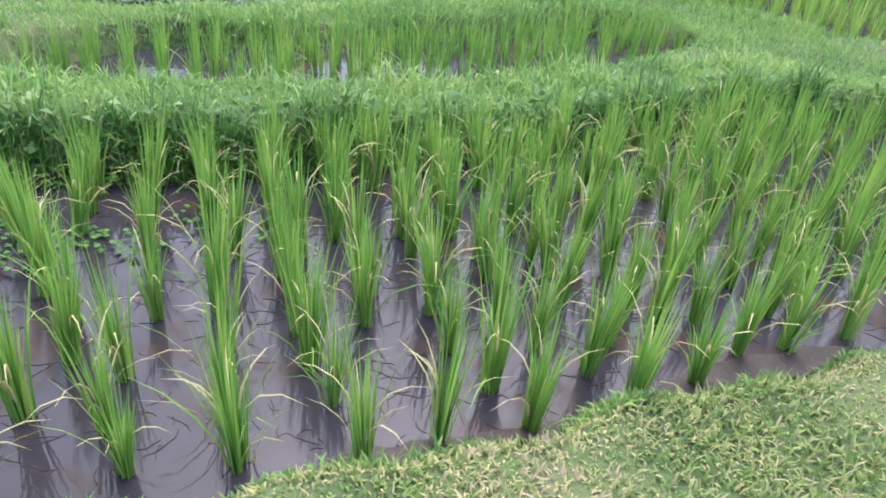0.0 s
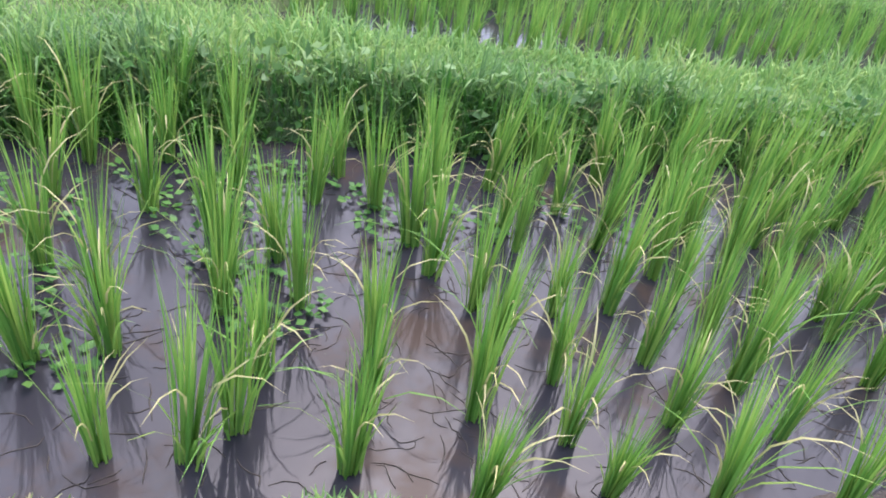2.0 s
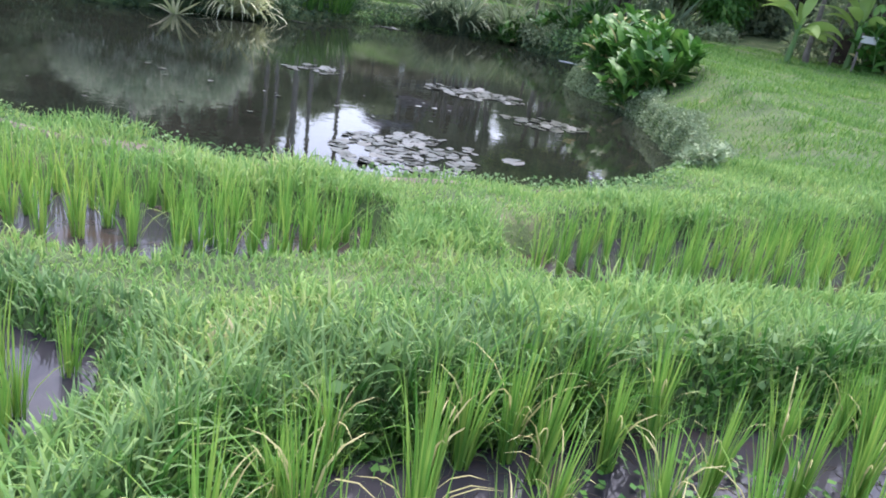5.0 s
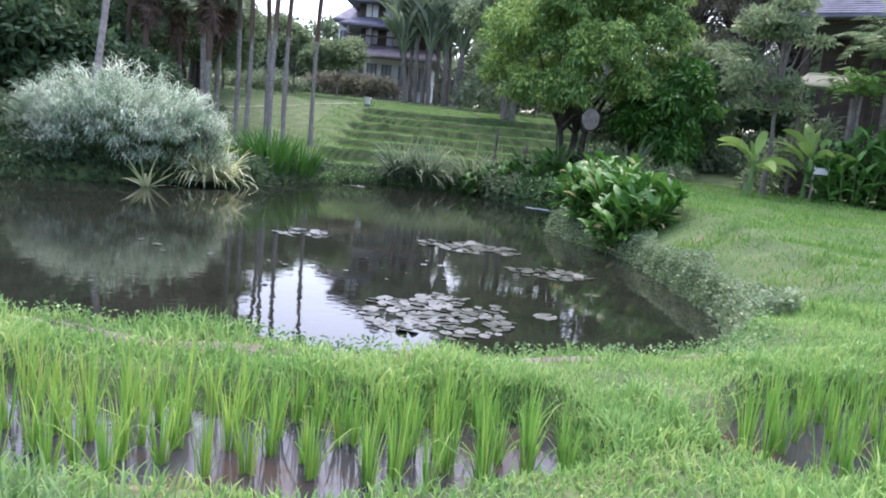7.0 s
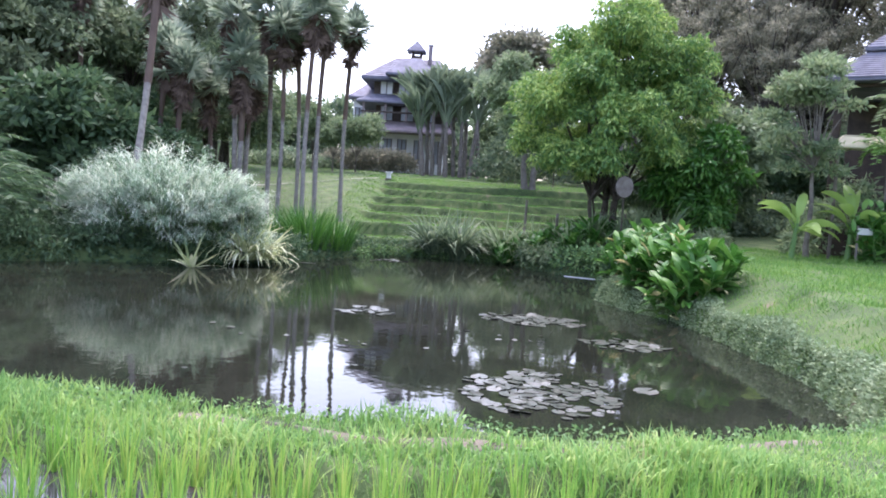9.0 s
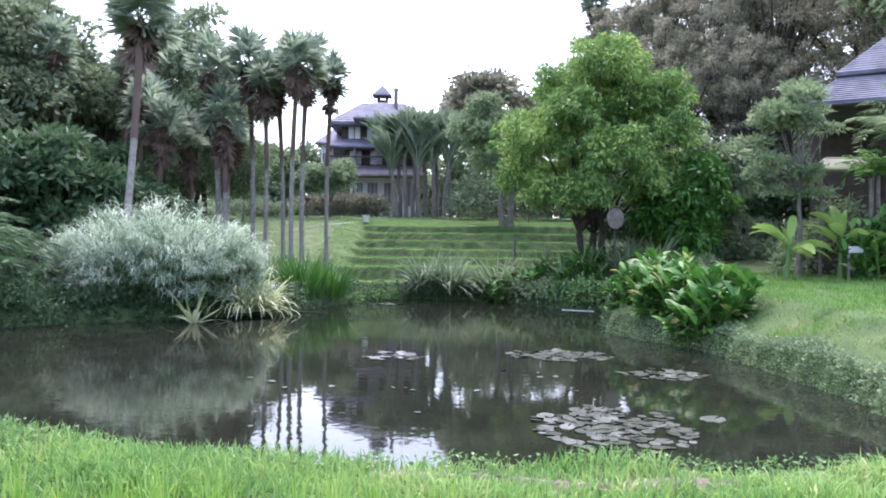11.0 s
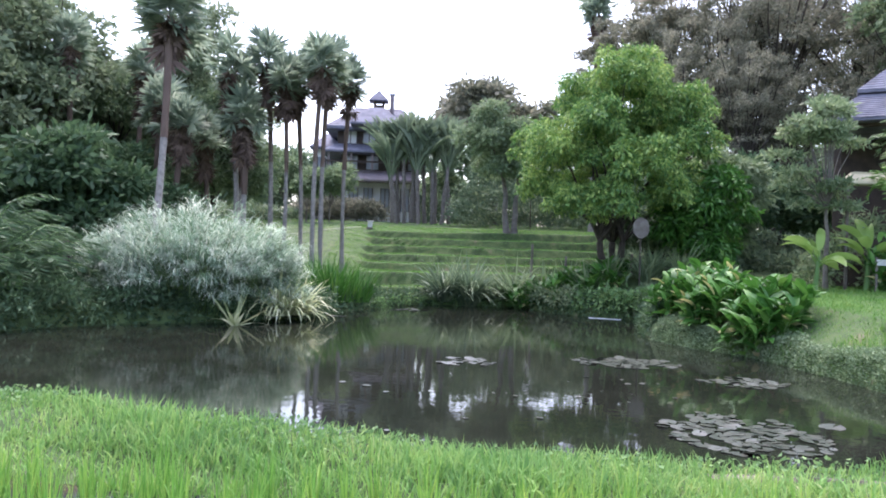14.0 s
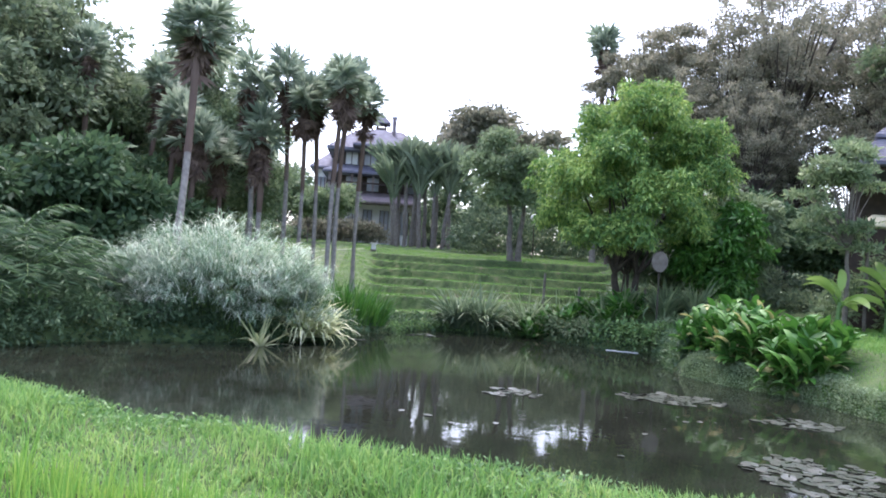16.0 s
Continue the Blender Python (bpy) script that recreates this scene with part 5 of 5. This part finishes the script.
def house():
    e = empty("house", 0, 0, 0, "three-storey white house with dark timber and blue-grey hipped roofs", "house")
    box_part("wall", (-15.6, 73.0, 3.8), (-9.5, 82, 8.2), M_PLASTER, e, "white plastered ground-floor walls", 0.03)
    box_part("wall", (-16.2, 73.4, 8.2), (-9.0, 82, 10.9), M_DARKWOOD, e, "dark timber middle-storey walls", 0.03)
    box_part("wall", (-16.6, 74.0, 10.9), (-9.0, 82, 13.3), M_DARKWOOD, e, "dark timber top-storey walls", 0.03)
    main = hip_roof("roof", -17.7, -8.0, 72.6, 83, 13.15, 15.9, (2.7, 5.0), 0.25, M_SLATE, e, "steep blue-grey shingled main roof")
    shingle_courses(-17.7, -8.0, 72.6, 83, 13.16, 15.9, (2.7, 5.0), 11, M_SLATE, main)
    hip_roof("roof", -15.2, -10.5, 71.2, 76, 13.4, 15.2, (1.6, 2.2), 0.22, M_SLATE, e, "lower shingled front roof")
    hip_roof("roof", -17.9, -8.0, 71.6, 83, 10.8, 11.7, (1.3, 2.3), 0.22, M_SLATE, e, "blue-grey skirt roof over the balcony")
    hip_roof("roof", -16.4, -8.5, 71.0, 83, 8.1, 9.1, (0.8, 2.3), 0.22, M_PINKROOF, e, "faded pinkish lower skirt roof")
    for x in (-16.0, -14.2, -12.2, -10.5):
        window(e, x, x + 1.3, 73.95, 11.75, 12.9, M_PLASTER if x < -14.5 else M_GLASS)
    for x in (-15.8, -13.8, -11.8, -9.8):
        window(e, x, x + 1.3, 73.35, 9.2, 10.5, M_GLASS)
    for x in (-15.3, -13.9, -12.3, -10.4):
        window(e, x, x + 0.9, 72.95, 5.2, 7.4, M_GLASS)
    for x in (-17.3, -15.2, -13.2):
        box_part("post", (x, 71.9, 9.0), (x + 0.2, 72.1, 10.8), M_PINKROOF, e)
    box_part("rail", (-17.4, 71.8, 9.7), (-8.0, 71.95, 9.85), M_DARKWOOD, e)
    cup = box_part("cupola", (-13.3, 75.0, 13.9), (-12.3, 76, 15.75), M_DARKWOOD, e, "small open cupola with a pointed roof")
    for x, y in ((-13.25, 75.05), (-12.45, 75.05), (-13.25, 75.85), (-12.45, 75.85)):
        box_part("post", (x, y, 15.7), (x + 0.2, y + 0.2, 16.25), M_DARKWOOD, cup)
    hip_roof("roof", -13.75, -11.85, 74.55, 76.45, 16.2, 17.3, (0.93, 0.93), 0.08, M_SLATE, cup)
    chim = box_part("chimney", (-11.7, 76, 14.5), (-11.3, 76.5, 17.1), M_PINKROOF, e, "slim square chimney", 0.03)
    box_part("cap", (-11.78, 75.92, 17.0), (-11.22, 76.58, 17.15), M_PLASTER, chim)
    return e


house()


def annexe():
    e = empty("garden_house", 0, 0, 0, "smaller white house with a dark pointed roof among palms", "house")
    box_part("wall", (-19.2, 78.0, 3.9), (-17.0, 82, 11.8), M_PLASTER, e, "", 0.03)
    hip_roof("roof", -19.7, -16.4, 77.0, 83, 11.8, 13.6, (1.6, 2.8), 0.2, M_SLATE, e)
    hip_roof("roof", -20.8, -16.4, 76.4, 83, 8.2, 9.0, (0.9, 1.6), 0.2, M_SLATE, e)
    for x in (-19.0, -18.0):
        window(e, x, x + 0.9, 77.95, 9.4, 10.8, M_GLASS)
        window(e, x, x + 0.9, 77.95, 5.6, 7.4, M_GLASS)
    return e


annexe()
wall = box_part("garden_wall", (-26.0, 70.6, 3.5), (-14.5, 70.9, 5.0), M_PLASTER, None, "", 0.03)
tagged(wall, "low white garden wall behind the hedge", "wall")


# ---------------------------------------------------------------- pavilion
def pavilion():
    e = empty("pavilion", 11.3, 31.7, 0, "open timber pavilion with a two-tiered blue-grey shingle roof", "pavilion")
    e.rotation_euler[2] = radians(-31)
    up = hip_roof("upper_roof", -1.75, 1.75, -1.75, 1.75, 8.6, 10.25, (1.7, 1.7), 0.1, M_SLATE, e)
    shingle_courses(-1.75, 1.75, -1.75, 1.75, 8.61, 10.25, (1.7, 1.7), 14, M_SLATE, up)
    lo = hip_roof("lower_roof", -3.05, 3.05, -3.05, 3.05, 7.25, 8.45, (1.45, 1.45), 0.12, M_SLATE, e)
    shingle_courses(-3.05, 3.05, -3.05, 3.05, 7.26, 8.45, (1.45, 1.45), 12, M_SLATE, lo)
    box_part("clerestory", (-1.5, -1.5, 8.3), (1.5, 1.5, 8.65), M_DARKWOOD, e)
    box_part("platform", (-2.6, -2.6, 0.2), (2.6, 2.6, 1.9), M_DARKWOOD, e, "dark raised base", 0.03)
    for x in (-2.4, 0.0, 2.4):
        for y in (-2.4, 2.4):
            column = box_part("column", (x - 0.14, y - 0.14, 1.9), (x + 0.14, y + 0.14, 7.3), M_DARKWOOD, e, "", 0.02)
            box_part("capital", (x - 0.22, y - 0.22, 6.95), (x + 0.22, y + 0.22, 7.15), M_DARKWOOD, column, "", 0.02)
    for y in (-2.4, 2.4):
        box_part("beam", (-2.7, y - 0.1, 7.0), (2.7, y + 0.1, 7.2), M_DARKWOOD, e)
        box_part("rail", (-2.4, y - 0.04, 2.75), (2.4, y + 0.04, 2.85), M_DARKWOOD, e)
    box_part("back_wall", (-2.4, 2.1, 1.9), (2.4, 2.25, 7.1), M_DARKWOOD, e)
    finial = tube([(0, 0, 10.1), (0, 0, 10.5), (0, 0, 11.2)], [0.1, 0.06, 0.01], 6)
    quads_ob("finial", *finial, M_DARKWOOD, e)
    return e


pavilion()


def balcony_awning():
    e = empty("awning", 0, 0, 0, "pale cream canopy half hidden by leaves", "awning")
    hip_roof("canopy", 6.9, 9.3, 28.3, 29.0, 4.55, 4.95, (0.4, 0.4), 0.1, M_CREAM, e)
    for x in (7.1, 9.0):
        box_part("post", (x, 28.6, ground_at(x, 28.6) - 0.1), (x + 0.09, 28.69, 4.7), M_BARK, e)
    return e


balcony_awning()


# ---------------------------------------------------------------- small things
def garden_lamp(x, y, h, r, label):
    z = ground_at(x, y)
    e = empty("garden_lamp", x, y, z, label, "lamp")
    quads_ob("post", *tube([(0, 0, -0.1), (0, 0, h)], [0.035, 0.03], 8), M_DARKWOOD, e)
    bm = bmesh.new()
    bmesh.ops.create_icosphere(bm, subdivisions=3, radius=r)
    bmesh.ops.translate(bm, verts=bm.verts, vec=(0, 0, h + r * 0.9))
    part("globe", bm, M_PLASTER, e, "white glass globe")
    return e


garden_lamp(-0.2, 58.0, 2.95, 0.28, "white globe lamp on a dark post")


def round_board():
    e = empty("round_sign", 0.3, 32.0, ground_at(0.3, 32.0), "grey oval board on a post under the mango-like tree", "sign")
    top = 2.7 - e.location.z
    quads_ob("post", *tube([(0, 0, -0.1), (0, 0, top)], [0.03, 0.03], 6), M_BARK_DARK, e)
    bm = bmesh.new()
    bmesh.ops.create_cone(bm, cap_ends=True, segments=24, radius1=0.36, radius2=0.34, depth=0.05, matrix=Matrix.Translation((0, -0.05, top)) @ Matrix.Rotation(radians(90), 4, "X") @ Matrix.Diagonal((1, 1.25, 1, 1)))
    part("board", bm, M_BARK, e, "weathered grey oval board")


round_board()


def marker():
    z = ground_at(-12.2, 54.5)
    e = empty("path_light", -12.2, 54.5, z, "small white lantern block standing on the lawn", "lamp")
    box_part("base", (-0.22, -0.22, -0.05), (0.22, 0.22, 0.12), M_BARK, e, "", 0.02)
    box_part("body", (-0.16, -0.16, 0.12), (0.16, 0.16, 0.5), M_PLASTER, e, "", 0.02)
    box_part("cap", (-0.24, -0.24, 0.5), (0.24, 0.24, 0.58), M_PLASTER, e, "", 0.02)


marker()


def sign():
    z = ground_at(7.3, 27.0)
    e = empty("small_sign", 7.3, 27.0, z, "small white board on a stake among bananas", "sign")
    box_part("stake", (-0.03, -0.03, -0.1), (0.03, 0.03, 1.3), M_BARK, e)
    box_part("board", (-0.02, -0.05, 1.0), (0.5, -0.03, 1.22), M_PLASTER, e, "", 0.005)


sign()


def inlet():
    # a thin plaster-white bar added in place of the inlet's foaming water
    bm = bmesh.new()
    bmesh.ops.create_cube(bm, size=1)
    for v in bm.verts:
        v.co = Vector((v.co.x * 1.3, v.co.y * 0.05, v.co.z * 0.03))
    bmesh.ops.bevel(bm, geom=bm.edges[:], offset=0.008, segments=2, affect="EDGES")
    ob = part("inlet_splash", bm, M_PLASTER)
    ob.matrix_basis = pose(-1.35, 31.15, POND_Z + 0.01, 0, 0, -25)
    tagged(ob, "thin white splash line at the pond's water inlet, built as a solid bar", "kerb")


inlet()

# the pale footpath across the upper lawn
bm = bmesh.new()
way_line = [(-25.0, 46.4), (-20.2, 48.6), (-17.7, 50.6), (-14.4, 54.2), (-12.8, 55.4)]
rows_ = []
for x, y in way_line:
    rows_.append([bm.verts.new((x + o * 0.3, y + o, ground_at(x + o * 0.3, y + o) + 0.03)) for o in (-0.2, 0.2)])
for r0, r1 in zip(rows_, rows_[1:]):
    bm.faces.new((r0[0], r1[0], r1[1], r0[1]))
bmesh.ops.subdivide_edges(bm, edges=bm.edges[:], cuts=4, use_grid_fill=True)
for v in bm.verts:
    v.co.z = ground_at(v.co.x, v.co.y) + 0.04
tagged(part("path", bm, M_FOOTPATH), "narrow pale paved footpath across the lawn", "path", kind="structure")

# the trodden strip of bare earth along the top of the pond bank
M_EARTH = plain("trodden_pale_earth", [(0.3, (0.10, 0.085, 0.06)), (0.7, (0.21, 0.175, 0.14))], 5.0, 0.95, 0.6, 40)
shore_line = np.array([(-9.6, 6.5), (-8.3, 6.25), (-7.1, 6.1), (-6.2, 6.02), (-5.0, 6.05), (-3.8, 6.3), (-2.7, 6.85), (-1.8, 7.7)])
tx = np.linspace(-7.4, -1.9, 130)
ty = np.interp(tx, shore_line[:, 0], shore_line[:, 1]) - 0.62 - 0.1 * np.sin(tx * 1.9)
half = 0.06 + 0.045 * np.sin(tx * 3.1) + 0.03 * np.sin(tx * 7.7)
X = np.stack([tx, tx, tx, tx])
Y = ty + np.array([-1.0, -0.35, 0.35, 1.0])[:, None] * half
k = np.arange(X.size).reshape(X.shape)
trail = quads_ob("trail", np.stack([X, Y, ground_z(X, Y) + np.array([0.0, 0.022, 0.022, 0.0])[:, None]], -1), np.stack([k[:-1, :-1], k[:-1, 1:], k[1:, 1:], k[1:, :-1]], -1), M_EARTH)
tagged(trail, "trodden strip of bare pale earth on the pond bank", "path", kind="structure")

# stakes beside the mango-like tree
for x, y, h in ((-1.9, 36.6, 2.2), (-3.3, 38.0, 2.3), (1.2, 36.3, 2.4)):
    st = quads_ob("support_stake", *tube([(0, 0, -0.15), (0.05, 0, h)], [0.07, 0.06], 7), M_BARK)
    st.location = (x, y, ground_at(x, y))
    tagged(st, "weathered grey stake standing in the grass", "stake")


# ---------------------------------------------------------------- weeds, floating leaves and debris
def weeds(name, n, along, reach, tall, label, mat=M_WEED):
    """Longer blades hanging over a paddy's far edge."""
    a = np.array(along)
    k = rng.integers(0, len(a) - 1, n)
    t = rng.uniform(0, 1, n)[:, None]
    p = a[k] * (1 - t) + a[k + 1] * t
    d = a[k + 1] - a[k]
    nrm = np.stack([-d[:, 1], d[:, 0]], -1)
    nrm /= np.linalg.norm(nrm, axis=1, keepdims=True)
    p = p + nrm * rng.uniform(min(-0.05, reach), max(0.05, reach), n)[:, None]
    base = np.stack([p[:, 0], p[:, 1], ground_z(p[:, 0], p[:, 1]) - 0.01], -1)
    lush = 0.9 + np.clip(wobble(p[:, 0], p[:, 1], 2.9, 0.5), -0.5, 0.6)
    v, q = blades(base, rng.uniform(0, 6.28, n), tall * lush * rng.uniform(0.5, 1.2, n), rng.uniform(0.008, 0.018, n), np.abs(rng.normal(1.1, 0.5, n)), 3)
    return tagged(quads_ob(name, v, q, mat), label, "weeds", kind="stuff")


DYKE = PADDY_1[1:9]
weeds("weeds", 4000, DYKE[::-1], -0.2, 0.24, "green tufts hanging over the paddy dyke", M_WEED)
weeds("weeds", 3500, DYKE[::-1], -0.1, 0.27, "long dark weeds overhanging the paddy dyke", M_CANNA)
weeds("weeds", 9000, DYKE[::-1], -1.0, 0.18, "long bright grass on the paddy dyke", M_GRASS)
weeds("weeds", 6000, PADDY_1[12:17], 0.08, 0.07, "broad-bladed grass along the path's edge", M_GRASS)
weeds("weeds", 7000, PADDY_2A[8:15] + PADDY_2A[:1], 0.7, 0.15, "leafy weeds on the pond bank", M_GRASS)
weeds("weeds", 3000, PADDY_2B[8:12], -0.6, 0.15, "leafy weeds on the pond bank", M_GRASS)


turf("weeds", 16000, (-7.5, 1.5), (-2.6, 3.6), 0.24, 0.014, 1.0, "rank broad-bladed weeds on the end of the paddy dyke", M_WEED, keep=lambda x, y: dry_land(x, y) & ((signed(PADDY_1, x, y) < 0.5) | (signed(PADDY_4, x, y) < 0.35)) & (y > 1.8), seg=3)
turf("weeds", 5000, (-9.0, 2.4), (-3.6, 3.2), 0.2, 0.013, 1.3, "dark weeds hanging over the small paddy's far edge", M_CANNA, keep=lambda x, y: np.abs(signed(PADDY_4, x, y) - 0.03) < 0.1, seg=3)


def small_leaves(name, n, keep, lo, hi, size, mat, label, rise=0.05):
    x, y = scatter(n, lo, hi, keep)
    k = len(x)
    w = rng.normal(size=(k, 3))
    w[:, 2] = np.abs(w[:, 2]) * 0.5
    c = np.stack([x, y, ground_z(x, y) + rng.uniform(0.0, rise, k)], -1)
    v, q = leaves(c, w, size * rng.uniform(0.6, 1.3, k), size * 0.55 * rng.uniform(0.7, 1.3, k))
    return tagged(quads_ob(name, v, q, mat), label, "weeds", kind="stuff")


def bank_top(x, y):
    s = signed(POND, x, y)
    return dry_land(x, y) & (s > 0.12) & (s < 0.6 + 0.2 * np.sin(x * 2.3)) & ~trodden(x, y)


small_leaves("creeping_weeds", 55000, bank_top, (-16, 5.5), (0, 10), 0.042, M_WEED, "creeping broad-leaved weeds on the pond bank", 0.1)
small_leaves("creeping_weeds", 15000, lambda x, y: dry_land(x, y) & (signed(PADDY_1, x, y) < 0.22) & (y - 0.42 * x > 2.4), (-4.5, 1.5), (5, 8), 0.075, M_WEED, "broad-leaved weeds on the paddy dyke", 0.15)


# dark leaves paint the shaded undercut just above the waterline
small_leaves("dyke_shade_weeds", 15000, lambda x, y: (np.abs(signed(PADDY_1, x, y) - 0.02) < 0.12) & (y - 0.42 * x > 2.5), (-4.0, 1.5), (4, 7), 0.06, M_CANNA, "broad-leaved weeds on the dyke's wet face, its shade put into their dark colour", 0.16)


def right_bank(x, y):
    s = signed(POND, x, y)
    return (s > -0.12) & (s < 0.55 + 0.15 * np.sin(y * 1.7)) & (x > -2.2) & (y > 8.6) & (y < 24.0)


def far_bank(x, y):
    s = signed(POND, x, y)
    return (s > -0.15) & (s < 1.0) & (y > 17) & ~((x > -3.0) & (y < 24.5)) & ~((x > -11) & (x < -4.8) & (y > 34) & (s > 0.45))


small_leaves("bank_groundcover", 140000, right_bank, (-2.2, 8.3), (1.6, 24), 0.075, M_IVY, "grey-green trailing groundcover over the pond bank", 0.2)
small_leaves("shore_weeds", 170000, far_bank, (-23, 17), (1.5, 37), 0.17, M_SHORE, "dark leafy weeds hanging over the far shore", 0.5)


def water_weed(x, y, rx, ry, n):
    """Floating weed with round lobed leaves between the rice."""
    a, k = rng.uniform(0, 6.28, n), np.sqrt(rng.uniform(0, 1, n))
    c = np.stack([rx * k * np.cos(a), ry * k * np.sin(a), rng.uniform(0.005, 0.04, n)], -1)
    w = rng.normal(size=(n, 3))
    w[:, 2] = np.abs(w[:, 2]) * 0.25
    up = np.repeat(np.array([[0.1, 0.1, 1.0]]), n, 0)
    ob = quads_ob("water_weed", *leaves(c, w, rng.uniform(0.026, 0.045, n), rng.uniform(0.026, 0.042, n), 0.08, up), M_CANNA)
    ob.location = (x, y, PADDY_Z)
    return tagged(ob, "small floating weed with round green leaves", "water weed", "floating weeds in the paddy", "stuff")


for x, y, rx, ry, n in ((-1.75, 2.35, 0.3, 0.25, 90), (-1.45, 2.05, 0.22, 0.2, 70), (-2.05, 2.6, 0.3, 0.2, 70), (-1.2, 2.7, 0.2, 0.15, 40), (-2.5, 2.2, 0.25, 0.2, 70), (-2.2, 1.75, 0.2, 0.2, 60),
                        (-0.9, 2.9, 0.22, 0.12, 40), (-2.9, 1.9, 0.2, 0.15, 50), (-1.9, 1.55, 0.15, 0.1, 30), (-0.5, 3.2, 0.3, 0.12, 40), (-1.6, 2.85, 0.35, 0.12, 60)):
    water_weed(x, y, rx, ry, int(n * 1.15))


def debris(n):
    """Rotting stalks lying in the paddy water."""
    pieces = []
    for x, y in zip(*scatter(n, (-3.6, 0.9), (3, 5), lambda u, v: signed(PADDY_1, u, v) < -0.08)):
        a, L = rng.uniform(0, 6.28), rng.uniform(0.04, 0.18)
        p = [np.array([x, y, PADDY_Z + 0.001])]
        for k in range(4):
            a += rng.normal(0, 0.45)
            p.append(p[-1] + np.array([math.cos(a), math.sin(a), 0]) * L / 4)
        pieces.append(tube(p, [0.0012, 0.002, 0.0022, 0.0018, 0.001], 4))
    return tagged(quads_ob("plant_debris", *joined(*pieces), M_BARK_DARK), "dark rotting stalks lying in the paddy water", "debris", kind="stuff")


debris(2600)

# ---------------------------------------------------------------- more turf along the path
turf("grass", 60000, (-14, -1.5), (4, 3.6), 0.08, 0.016, 1.0, "short grass trodden along the path", M_VERGE, keep=lambda x, y: dry_land(x, y) & ~verge(x, y) & (y < 1.3 + 0.25 * (x + 3) + 1.2), seg=1)
turf("dry_grass", 45000, (-4, -0.4), (5, 4.6), 0.062, 0.008, 1.7, "dry straw-coloured clippings in the path verge", M_RICE_DRY, keep=lambda x, y: verge(x, y) & (wobble(x, y, 2.6, 1.0) > -0.2))
